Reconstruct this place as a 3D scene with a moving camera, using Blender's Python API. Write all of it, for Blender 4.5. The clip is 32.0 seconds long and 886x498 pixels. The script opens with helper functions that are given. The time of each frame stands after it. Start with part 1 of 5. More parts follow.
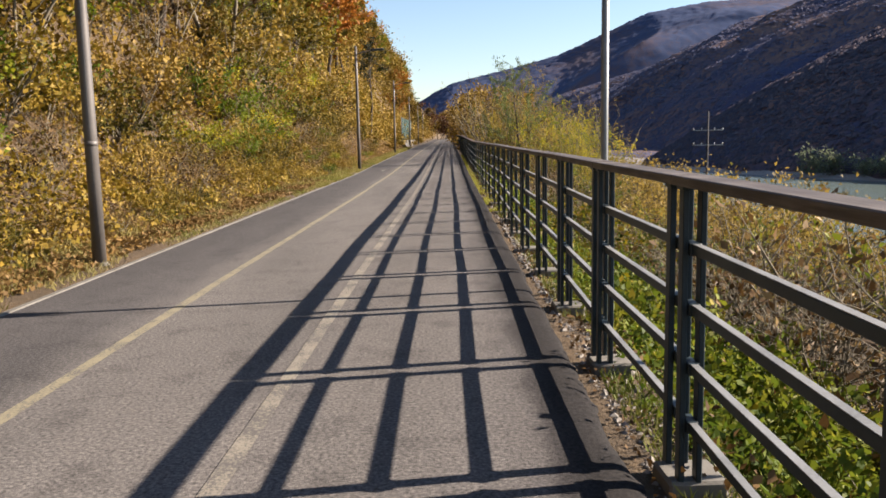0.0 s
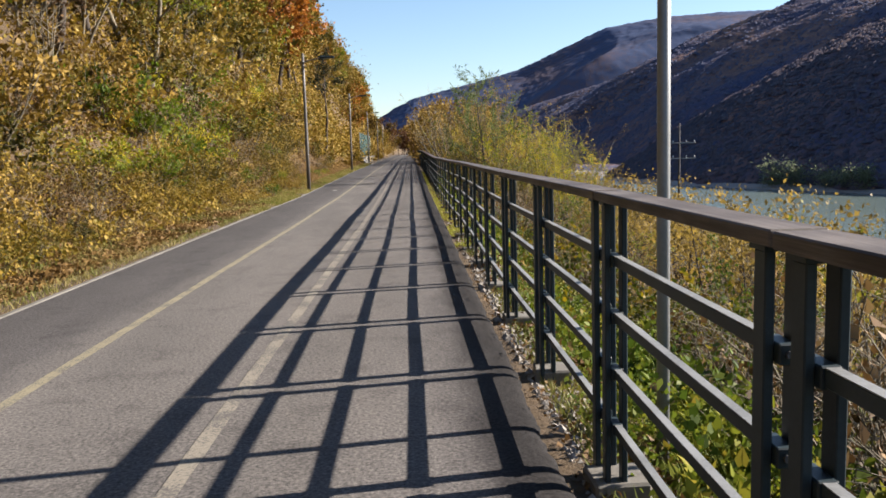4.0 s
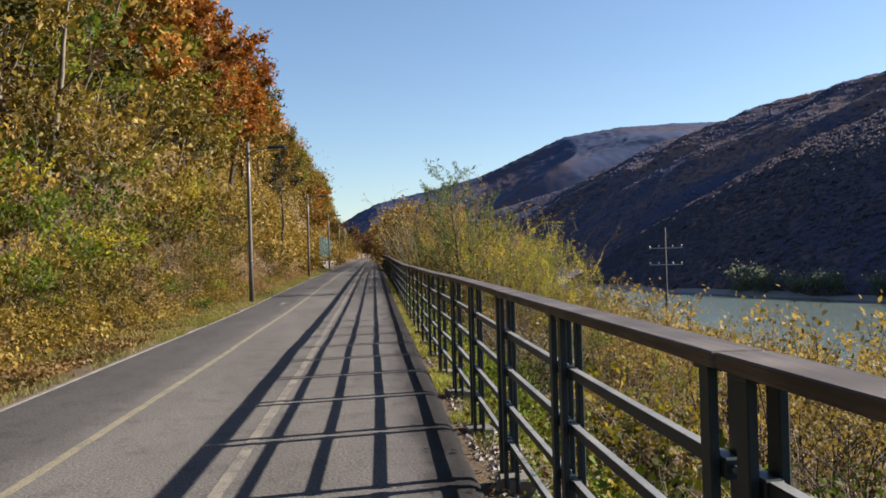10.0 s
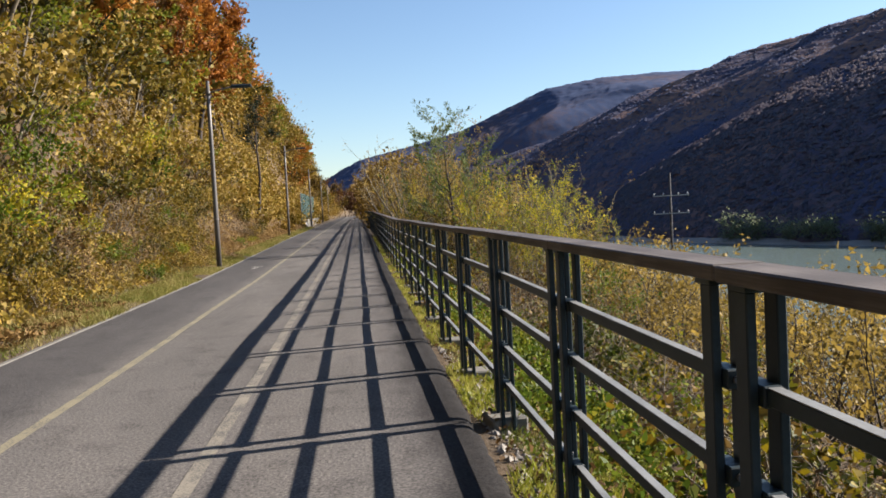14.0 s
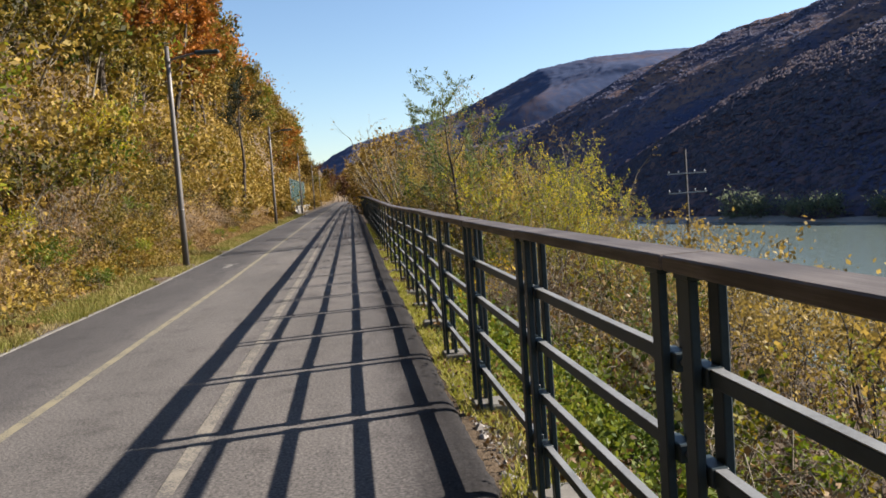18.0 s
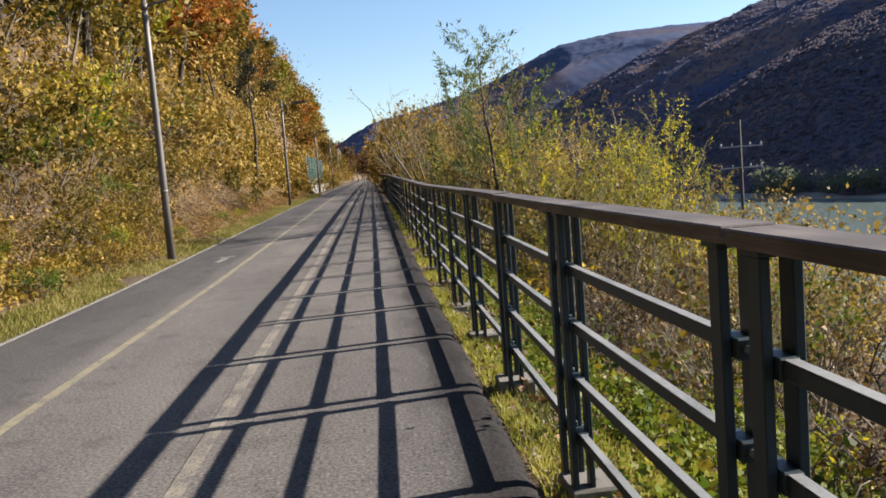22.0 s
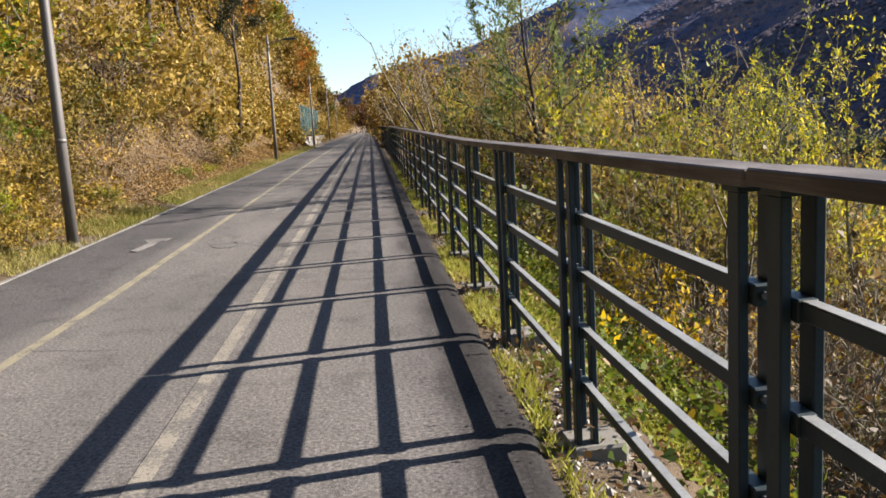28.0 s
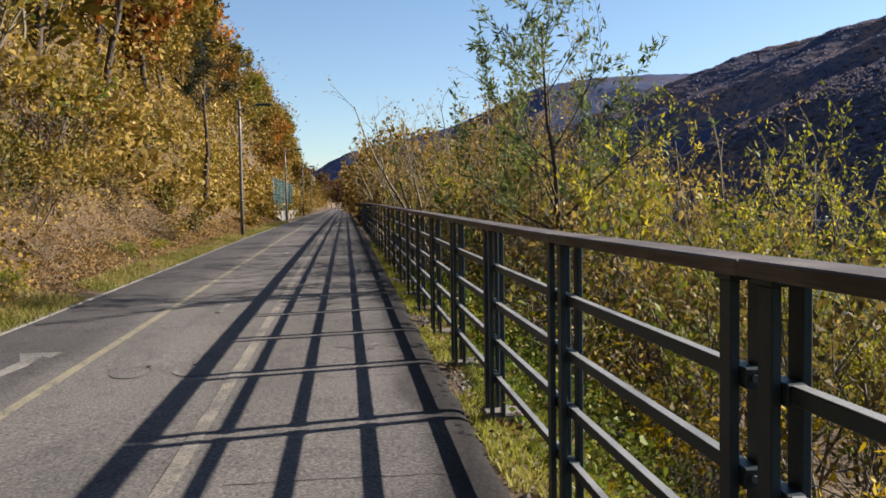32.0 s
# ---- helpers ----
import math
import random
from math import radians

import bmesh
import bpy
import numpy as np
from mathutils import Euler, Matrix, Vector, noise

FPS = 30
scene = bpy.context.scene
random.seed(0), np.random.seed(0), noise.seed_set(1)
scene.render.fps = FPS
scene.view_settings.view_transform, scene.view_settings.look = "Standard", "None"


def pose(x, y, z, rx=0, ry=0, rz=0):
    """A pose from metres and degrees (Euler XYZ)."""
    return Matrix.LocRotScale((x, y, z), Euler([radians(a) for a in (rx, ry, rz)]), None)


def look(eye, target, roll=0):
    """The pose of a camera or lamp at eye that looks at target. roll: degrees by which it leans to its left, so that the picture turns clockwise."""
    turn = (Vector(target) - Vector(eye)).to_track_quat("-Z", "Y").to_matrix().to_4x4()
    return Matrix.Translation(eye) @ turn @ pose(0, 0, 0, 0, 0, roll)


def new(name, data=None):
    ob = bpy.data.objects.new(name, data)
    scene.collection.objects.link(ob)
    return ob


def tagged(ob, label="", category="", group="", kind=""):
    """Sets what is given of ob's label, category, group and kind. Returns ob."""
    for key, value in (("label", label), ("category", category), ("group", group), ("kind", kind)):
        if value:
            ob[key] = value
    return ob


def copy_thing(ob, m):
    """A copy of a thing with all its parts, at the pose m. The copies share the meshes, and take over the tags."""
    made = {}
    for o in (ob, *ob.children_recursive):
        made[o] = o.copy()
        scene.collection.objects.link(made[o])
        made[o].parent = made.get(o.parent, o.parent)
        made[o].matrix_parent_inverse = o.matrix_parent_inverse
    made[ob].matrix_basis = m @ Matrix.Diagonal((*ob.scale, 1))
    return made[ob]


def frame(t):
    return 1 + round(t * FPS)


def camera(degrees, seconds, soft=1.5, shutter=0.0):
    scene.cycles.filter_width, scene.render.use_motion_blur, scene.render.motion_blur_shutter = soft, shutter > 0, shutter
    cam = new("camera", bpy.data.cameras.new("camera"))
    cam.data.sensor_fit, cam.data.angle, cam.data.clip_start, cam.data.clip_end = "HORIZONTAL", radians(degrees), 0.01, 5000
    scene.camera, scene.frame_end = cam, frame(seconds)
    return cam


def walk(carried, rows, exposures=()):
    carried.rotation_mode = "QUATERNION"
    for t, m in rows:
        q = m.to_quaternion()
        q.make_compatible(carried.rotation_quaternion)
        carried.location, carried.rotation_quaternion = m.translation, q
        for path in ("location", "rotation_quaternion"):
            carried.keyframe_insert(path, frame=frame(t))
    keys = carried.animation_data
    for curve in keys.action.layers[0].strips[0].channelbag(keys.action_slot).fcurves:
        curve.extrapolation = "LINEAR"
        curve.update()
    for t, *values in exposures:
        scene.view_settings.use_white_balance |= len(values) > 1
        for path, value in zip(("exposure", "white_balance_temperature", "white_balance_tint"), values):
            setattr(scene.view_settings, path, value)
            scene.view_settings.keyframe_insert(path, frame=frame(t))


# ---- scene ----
cam = camera(56.2, 32.0, soft=1.7)
PATH = [
    (0, (-0.031, -0.114, 1.575), (-0.051, 1.868, 1.308), -1.1),
    (0.5, (-0.044, 0.291, 1.594), (-0.036, 2.27, 1.307), -1.0),
    (1, (0.055, 0.851, 1.638), (0.087, 2.842, 1.448), -2.1),
    (1.5, (0.016, 1.339, 1.646), (0.071, 3.328, 1.448), -2.0),
    (2, (0.042, 1.809, 1.625), (0.116, 3.797, 1.425), -1.5),
    (2.5, (0.05, 2.285, 1.616), (0.115, 4.275, 1.424), -1.1),
    (3, (0.047, 2.734, 1.613), (0.113, 4.722, 1.409), -1.6),
    (3.5, (0.086, 3.267, 1.597), (0.158, 5.255, 1.387), -1.6),
    (5.5, (0.114, 4.9, 1.611), (0.174, 6.871, 1.277), -2.0),
    (6, (0.145, 5.506, 1.58), (0.221, 7.475, 1.235), -1.8),
    (6.5, (0.12, 5.982, 1.587), (0.212, 7.942, 1.199), -0.8),
    (7, (0.159, 6.503, 1.563), (0.274, 8.454, 1.136), -1.1),
    (7.5, (0.143, 6.996, 1.599), (0.276, 8.942, 1.155), -1.0),
    (8, (0.088, 7.5, 1.586), (0.192, 9.443, 1.126), -1.4),
    (8.5, (0.102, 8.031, 1.572), (0.21, 9.984, 1.153), -2.2),
    (9, (0.074, 8.57, 1.602), (0.211, 10.556, 1.414), -1.7),
    (9.5, (0.045, 9.124, 1.634), (0.206, 11.118, 1.632), -0.9),
    (10, (0.077, 9.556, 1.661), (0.243, 11.549, 1.675), -1.5),
    (10.5, (0.031, 10.006, 1.668), (0.214, 11.998, 1.671), -0.9),
    (11, (0.023, 10.495, 1.659), (0.213, 12.486, 1.654), -1.7),
    (11.5, (0.01, 10.994, 1.632), (0.145, 12.99, 1.613), -2.2),
    (12, (0.035, 11.481, 1.61), (0.182, 13.476, 1.581), -2.5),
    (12.5, (0.047, 11.997, 1.616), (0.205, 13.99, 1.574), -2.4),
    (13, (0.061, 12.485, 1.608), (0.235, 14.477, 1.559), -2.9),
    (13.5, (0.058, 13.043, 1.589), (0.247, 15.033, 1.508), -2.8),
    (14, (0.037, 13.548, 1.574), (0.236, 15.535, 1.479), -2.9),
    (14.5, (0.07, 14.094, 1.55), (0.289, 16.079, 1.447), -3.2),
    (16.5, (0.097, 15.999, 1.587), (0.316, 17.982, 1.446), -3.7),
    (17, (0.117, 16.436, 1.59), (0.352, 18.418, 1.456), -4.1),
    (17.5, (0.143, 16.887, 1.587), (0.344, 18.872, 1.461), -4.1),
    (18, (0.143, 17.417, 1.609), (0.352, 19.401, 1.473), -4.0),
    (18.5, (0.133, 17.986, 1.607), (0.328, 19.974, 1.506), -4.0),
    (19, (0.111, 18.572, 1.586), (0.253, 20.564, 1.465), -4.6),
    (19.5, (0.111, 19.106, 1.576), (0.25, 21.097, 1.442), -4.7),
    (20, (0.097, 19.592, 1.571), (0.216, 21.582, 1.422), -4.4),
    (20.5, (0.112, 20.128, 1.562), (0.25, 22.117, 1.404), -4.6),
    (21, (0.134, 20.714, 1.559), (0.281, 22.702, 1.396), -4.4),
    (21.5, (0.121, 21.289, 1.541), (0.268, 23.276, 1.366), -4.7),
    (22, (0.117, 21.698, 1.574), (0.274, 23.683, 1.39), -4.4),
    (22.5, (0.091, 22.27, 1.555), (0.229, 24.257, 1.365), -5.0),
    (23, (0.101, 22.775, 1.558), (0.257, 24.758, 1.356), -4.9),
    (23.5, (0.095, 23.338, 1.506), (0.26, 25.32, 1.293), -4.8),
    (24, (0.082, 23.827, 1.517), (0.271, 25.805, 1.293), -4.2),
    (24.5, (0.112, 24.282, 1.535), (0.298, 26.259, 1.299), -4.7),
    (25, (0.061, 24.85, 1.528), (0.26, 26.824, 1.28), -4.5),
    (25.5, (0.059, 25.324, 1.528), (0.276, 27.296, 1.271), -3.9),
    (27.5, (0.111, 27.244, 1.526), (0.287, 29.215, 1.235), -3.5),
    (28, (0.086, 27.734, 1.529), (0.242, 29.707, 1.237), -3.1),
    (28.5, (0.081, 28.229, 1.531), (0.223, 30.201, 1.227), -3.3),
    (29, (0.087, 28.704, 1.521), (0.241, 30.673, 1.205), -3.2),
    (29.5, (0.071, 29.207, 1.511), (0.211, 31.176, 1.185), -3.4),
    (30, (0.049, 29.717, 1.5), (0.212, 31.68, 1.157), -3.7),
    (30.5, (0.036, 30.234, 1.516), (0.217, 32.195, 1.165), -2.9),
    (31, (0.052, 30.703, 1.568), (0.25, 32.677, 1.313), -3.6),
    (31.5, (0.016, 31.165, 1.56), (0.256, 33.147, 1.442), -1.4),
    (32, (-0.04, 31.632, 1.541), (0.192, 33.616, 1.435), -1.0),
]
EXPOSURES = [(0, 1.79, 6950, 15), (1, 1.64, 6650, 13), (2, 1.68, 6550, 12), (3.5, 1.70, 6550, 12), (5.5, 1.98, 6500, 11.5), (6.5, 2.26, 6500, 11.5), (7.3, 2.47, 6500, 11.5), (8, 2.58, 6500, 11.5), (8.5, 2.52, 6500, 11.5), (9, 1.96, 6500, 11.5), (9.5, 1.56, 6500, 11.5), (10.5, 1.47, 6500, 11.5), (13, 1.57, 6500, 11.5), (19, 1.64, 6500, 11.5), (23, 1.73, 6500, 11.5), (25.5, 1.83, 6500, 11.5), (28, 1.93, 6500, 11.5), (30, 2.04, 6500, 11.5), (30.6, 2.04, 6500, 11.5), (31.2, 1.86, 6500, 11.5), (31.6, 1.64, 6500, 11.5), (32, 1.51, 6500, 11.5)]
walk(cam, [(t, look(eye, target, roll)) for t, eye, target, roll in PATH], EXPOSURES)

# ---- world, sun, exposure ----
SUN_ELEV, SUN_SIDE = 28.8, 10.2          # degrees up, degrees ahead of the +x axis
world = bpy.data.worlds.new("sky")
scene.world = world
world.use_nodes = True
wn = world.node_tree
sky = wn.nodes.new("ShaderNodeTexSky")
sky.sky_type = "NISHITA"
sky.sun_disc = False
sky.sun_elevation = radians(SUN_ELEV)
sky.sun_rotation = radians(90 - SUN_SIDE)
sky.air_density, sky.dust_density, sky.ozone_density = 1.0, 0.25, 3.2
wn.links.new(sky.outputs[0], wn.nodes["Background"].inputs[0])
wn.nodes["Background"].inputs[1].default_value = 0.057
sun_data = bpy.data.lights.new("sun", "SUN")
sun_data.energy, sun_data.angle, sun_data.color = 5.0, radians(0.5), (1.0, 0.905, 0.79)
sun = new("sun", sun_data)
se, ss = radians(SUN_ELEV), radians(SUN_SIDE)
SUN_WAY = Vector((math.cos(se) * math.cos(ss), math.cos(se) * math.sin(ss), math.sin(se)))
sun.matrix_world = look(SUN_WAY * 80, (0, 0, 0))


# ---- materials ----
def material(name):
    m = bpy.data.materials.new(name)
    m.use_nodes = True
    n = m.node_tree
    return m, n.nodes, n.links, n.nodes["Principled BSDF"]


def ramp(nodes, stops):
    r = nodes.new("ShaderNodeValToRGB")
    e = r.color_ramp.elements
    while len(e) < len(stops):
        e.new(0.5)
    for el, (p, c) in zip(e, stops):
        el.position, el.color = p, (*c, 1)
    return r


def coords(nodes, links, scale=(1, 1, 1), world_space=True):
    m = nodes.new("ShaderNodeMapping")
    m.inputs["Scale"].default_value = scale
    if world_space:
        links.new(nodes.new("ShaderNodeNewGeometry").outputs["Position"], m.inputs[0])
    else:
        links.new(nodes.new("ShaderNodeTexCoord").outputs["Object"], m.inputs[0])
    return m.outputs[0]


def noise_tex(nodes, links, co, scale, detail=4, rough=0.55):
    t = nodes.new("ShaderNodeTexNoise")
    t.inputs["Scale"].default_value, t.inputs["Detail"].default_value, t.inputs["Roughness"].default_value = scale, detail, rough
    links.new(co, t.inputs["Vector"])
    return t.outputs["Fac"]


def blend(nodes, links, fac, a, b, kind="MIX"):
    m = nodes.new("ShaderNodeMix")
    m.data_type, m.blend_type = "RGBA", kind
    for s, v in ((m.inputs[0], fac), (m.inputs[6], a), (m.inputs[7], b)):
        if hasattr(v, "links"):
            links.new(v, s)
        else:
            s.default_value = v if not isinstance(v, tuple) else (*v, 1)
    return m.outputs[2]


def bump(nodes, links, bsdf, height, strength, distance):
    b = nodes.new("ShaderNodeBump")
    b.inputs["Strength"].default_value, b.inputs["Distance"].default_value = strength, distance
    links.new(height, b.inputs["Height"])
    links.new(b.outputs[0], bsdf.inputs["Normal"])


def two_scale(name, stops, big, small, rough, metal=0.0, bump_d=0.002, bump_s=0.5, stretch=(1, 1, 1), world_space=True, shine=0.5):
    """A surface whose colour wanders over the stops at a large and a small scale, with relief at the small one."""
    m, n, l, b = material(name)
    co = coords(n, l, stretch, world_space)
    f1, f2 = noise_tex(n, l, co, big, 4), noise_tex(n, l, co, small, 5, 0.65)
    r = ramp(n, stops)
    mix = n.new("ShaderNodeMath")
    mix.operation = "MULTIPLY_ADD"
    l.new(f1, mix.inputs[0])
    mix.inputs[1].default_value = 0.6
    half = n.new("ShaderNodeMath")
    half.operation = "MULTIPLY"
    l.new(f2, half.inputs[0])
    half.inputs[1].default_value = 0.4
    l.new(half.outputs[0], mix.inputs[2])
    l.new(mix.outputs[0], r.inputs[0])
    l.new(r.outputs[0], b.inputs["Base Color"])
    b.inputs["Roughness"].default_value, b.inputs["Metallic"].default_value = rough, metal
    b.inputs["Specular IOR Level"].default_value = shine
    bump(n, l, b, f2, bump_s, bump_d)
    return m


def leaf_material(name, stops, through_light=0.3, spread=0.26):
    """Leaves: each its own shade along the stops, each plant shifted a little, with light passing through."""
    m, n, l, b = material(name)
    geo, info = n.new("ShaderNodeNewGeometry"), n.new("ShaderNodeObjectInfo")
    big = noise_tex(n, l, coords(n, l), 0.6, 4, 0.6)
    s1 = n.new("ShaderNodeMath")
    s1.operation = "MULTIPLY_ADD"
    l.new(geo.outputs["Random Per Island"], s1.inputs[0])
    s1.inputs[1].default_value = spread
    s2 = n.new("ShaderNodeMath")
    s2.operation = "MULTIPLY_ADD"
    l.new(info.outputs["Random"], s2.inputs[0])
    s2.inputs[1].default_value, s2.inputs[2].default_value = 0.5, -0.51
    s3 = n.new("ShaderNodeMath")
    s3.operation = "MULTIPLY_ADD"
    l.new(big, s3.inputs[0])
    s3.inputs[1].default_value = 1.15
    l.new(s2.outputs[0], s3.inputs[2])
    l.new(s3.outputs[0], s1.inputs[2])
    r = ramp(n, stops)
    l.new(s1.outputs[0], r.inputs[0])
    l.new(r.outputs[0], b.inputs["Base Color"])
    b.inputs["Roughness"].default_value = 0.6
    b.inputs["Specular IOR Level"].default_value = 0.18
    tr = n.new("ShaderNodeBsdfTranslucent")
    l.new(r.outputs[0], tr.inputs["Color"])
    mix = n.new("ShaderNodeMixShader")
    mix.inputs[0].default_value = through_light
    l.new(b.outputs[0], mix.inputs[1])
    l.new(tr.outputs[0], mix.inputs[2])
    l.new(mix.outputs[0], n["Material Output"].inputs[0])
    return m


def asphalt_material():
    m, n, l, b = material("worn_asphalt")
    co = coords(n, l)
    wide = noise_tex(n, l, coords(n, l, (1, 0.25, 1)), 0.8, 5)
    grain = noise_tex(n, l, co, 42, 4, 0.8)
    stone = n.new("ShaderNodeTexVoronoi")
    stone.inputs["Scale"].default_value = 170
    l.new(co, stone.inputs["Vector"])
    base = ramp(n, [(0.3, (0.087, 0.083, 0.080)), (0.5, (0.108, 0.102, 0.098)), (0.72, (0.130, 0.122, 0.116))])
    l.new(wide, base.inputs[0])
    chips = ramp(n, [(0.39, (0.36, 0.36, 0.37)), (0.46, (0.84, 0.84, 0.84)), (0.53, (1.04, 1.03, 1.02)), (0.62, (1.8, 1.75, 1.7))])
    l.new(grain, chips.inputs[0])
    col = blend(n, l, 0.85, base.outputs[0], chips.outputs[0], "MULTIPLY")
    # dark seams of the older lane and small stains
    stain = ramp(n, [(0.52, (1, 1, 1)), (0.60, (0.74, 0.74, 0.75)), (0.68, (0.55, 0.55, 0.56))])
    l.new(noise_tex(n, l, co, 2.3, 6, 0.7), stain.inputs[0])
    col = blend(n, l, 0.6, col, stain.outputs[0], "MULTIPLY")
    sep = n.new("ShaderNodeSeparateXYZ")
    l.new(co, sep.inputs[0])
    ragged = n.new("ShaderNodeMath")
    ragged.operation = "MULTIPLY_ADD"
    l.new(noise_tex(n, l, coords(n, l, (1, 0.3, 1)), 2.2, 5), ragged.inputs[0])
    ragged.inputs[1].default_value = 0.5
    l.new(sep.outputs[0], ragged.inputs[2])
    span = n.new("ShaderNodeMapRange")
    span.inputs["From Min"].default_value, span.inputs["From Max"].default_value = -4.3, 1.2
    l.new(ragged.outputs[0], span.inputs["Value"])
    lanes = ramp(n, [(0.0, (0.52, 0.53, 0.56)), (0.27, (0.63, 0.64, 0.67)), (0.34, (1, 1, 1)), (0.74, (0.98, 0.97, 0.96)), (0.86, (0.94, 0.94, 0.95)), (0.895, (0.72, 0.72, 0.74)), (0.915, (0.36, 0.36, 0.38)), (0.945, (0.17, 0.17, 0.18))])
    l.new(span.outputs[0], lanes.inputs[0])
    col = blend(n, l, 1.0, col, lanes.outputs[0], "MULTIPLY")
    l.new(col, b.inputs["Base Color"])
    b.inputs["Roughness"].default_value = 0.88
    b.inputs["Specular IOR Level"].default_value = 0.12
    add = n.new("ShaderNodeMath")
    add.operation = "ADD"
    l.new(grain, add.inputs[0])
    l.new(stone.outputs["Distance"], add.inputs[1])
    bump(n, l, b, add.outputs[0], 0.45, 0.004)
    return m


def paint_material(name, colour, wear_from):
    """Road paint, worn through to the asphalt in specks."""
    m, n, l, b = material(name)
    co = coords(n, l)
    f = noise_tex(n, l, co, 55, 5, 0.8)
    g = noise_tex(n, l, co, 3, 3)
    add = n.new("ShaderNodeMath")
    add.operation = "MULTIPLY_ADD"
    l.new(g, add.inputs[0])
    add.inputs[1].default_value = 0.5
    l.new(f, add.inputs[2])
    r = ramp(n, [(wear_from - 0.05, colour), (wear_from + 0.06, (0.088, 0.083, 0.079))])
    l.new(add.outputs[0], r.inputs[0])
    l.new(r.outputs[0], b.inputs["Base Color"])
    b.inputs["Roughness"].default_value = 0.8
    b.inputs["Specular IOR Level"].default_value = 0.15
    bump(n, l, b, f, 0.6, 0.004)
    return m


def wood_material():
    m, n, l, b = material("weathered_brown_wood")
    co = coords(n, l, (1, 1, 1), False)
    grain = noise_tex(n, l, coords(n, l, (60, 1.6, 60), False), 1.0, 6, 0.7)
    wide = noise_tex(n, l, co, 2.5, 4)
    r = ramp(n, [(0.28, (0.030, 0.024, 0.021)), (0.48, (0.072, 0.060, 0.053)), (0.66, (0.155, 0.134, 0.12))])
    add = n.new("ShaderNodeMath")
    add.operation = "MULTIPLY_ADD"
    l.new(grain, add.inputs[0])
    add.inputs[1].default_value = 0.6
    h = n.new("ShaderNodeMath")
    h.operation = "MULTIPLY"
    h.inputs[1].default_value = 0.4
    l.new(wide, h.inputs[0])
    l.new(h.outputs[0], add.inputs[2])
    l.new(add.outputs[0], r.inputs[0])
    l.new(r.outputs[0], b.inputs["Base Color"])
    b.inputs["Roughness"].default_value = 0.6
    b.inputs["Specular IOR Level"].default_value = 0.2
    bump(n, l, b, grain, 0.6, 0.002)
    return m


def water_material():
    m, n, l, b = material("river_water")
    b.inputs["Base Color"].default_value = (0.115, 0.15, 0.14, 1)
    b.inputs["Roughness"].default_value = 0.12
    b.inputs["IOR"].default_value = 1.33
    f = noise_tex(n, l, coords(n, l, (0.5, 1.4, 1)), 0.9, 4)
    bump(n, l, b, f, 0.6, 0.25)
    return m


ASPHALT = asphalt_material()
YELLOW_PAINT = paint_material("worn_yellow_paint", (0.205, 0.184, 0.126), 0.79)
WHITE_PAINT = paint_material("worn_white_paint", (0.205, 0.186, 0.152), 0.75)
FAINT_PAINT = paint_material("nearly_worn_off_paint", (0.22, 0.212, 0.196), 0.73)
GHOST_PAINT = paint_material("traces_of_white_paint", (0.165, 0.158, 0.147), 0.69)
WOOD = wood_material()
STEEL = two_scale("dark_green_painted_steel", [(0.3, (0.014, 0.023, 0.028)), (0.6, (0.026, 0.039, 0.047)), (0.75, (0.060, 0.074, 0.080))], 3, 60, 0.45, 0.0, 0.0006, 0.3, world_space=False, shine=0.2)
GALV = two_scale("galvanised_steel", [(0.3, (0.155, 0.1632, 0.1673)), (0.7, (0.2244, 0.2326, 0.2366))], 4, 50, 0.45, 0.25, 0.0005, 0.2, world_space=False)
# pale colour for the strips that make the bar tops look sunlit
PALE_STEEL = two_scale("pale_sunlit_top_steel", [(0.3, (0.085, 0.0918, 0.0952)), (0.5, (0.1615, 0.17, 0.1742)), (0.72, (0.2295, 0.238, 0.2422))], 3, 70, 0.6, 0.0, 0.0005, 0.3, world_space=False, shine=0.25)
GALV_DARK = two_scale("dull_weathered_steel", [(0.3, (0.055, 0.057, 0.062)), (0.7, (0.10, 0.103, 0.11))], 4, 50, 0.6, 0.1, 0.0005, 0.2, world_space=False)
POLE_PAINT = two_scale("brown_grey_painted_pole", [(0.3, (0.072, 0.066, 0.062)), (0.7, (0.130, 0.120, 0.112))], 2, 40, 0.5, 0.1, 0.0006, 0.2, world_space=False)
STONE = two_scale("pale_gravel", [(0.3, (0.11, 0.098, 0.085)), (0.6, (0.25, 0.23, 0.205)), (0.75, (0.34, 0.32, 0.29))], 12, 90, 0.9)
CRACK = two_scale("dark_crack", [(0.3, (0.0087, 0.00812, 0.00754)), (0.7, (0.0232, 0.0215, 0.0197))], 5, 60, 0.95)
CONCRETE = two_scale("weathered_concrete", [(0.3, (0.07888, 0.07276, 0.0631)), (0.55, (0.134, 0.1265, 0.1102)), (0.75, (0.1816, 0.1734, 0.1537))], 3, 70, 0.9, 0, 0.004, 0.7)
EDGE_CONCRETE = two_scale("pale_edge_strip", [(0.3, (0.060, 0.055, 0.046)), (0.6, (0.128, 0.121, 0.107))], 3, 60, 0.85, 0, 0.003, 0.6)
SOIL = two_scale("leaf_litter_soil", [(0.25, (0.02128, 0.0144, 0.007872)), (0.45, (0.0646, 0.04176, 0.01968)), (0.6, (0.085, 0.054, 0.025)), (0.75, (0.12, 0.082, 0.042))], 0.9, 26, 0.95, 0, 0.05, 1.0)
BARK = two_scale("grey_brown_bark", [(0.3, (0.0203, 0.0151, 0.0116)), (0.7, (0.0696, 0.0522, 0.0406))], 3, 40, 0.9, 0, 0.01, 0.8, (1, 1, 0.25), world_space=False)
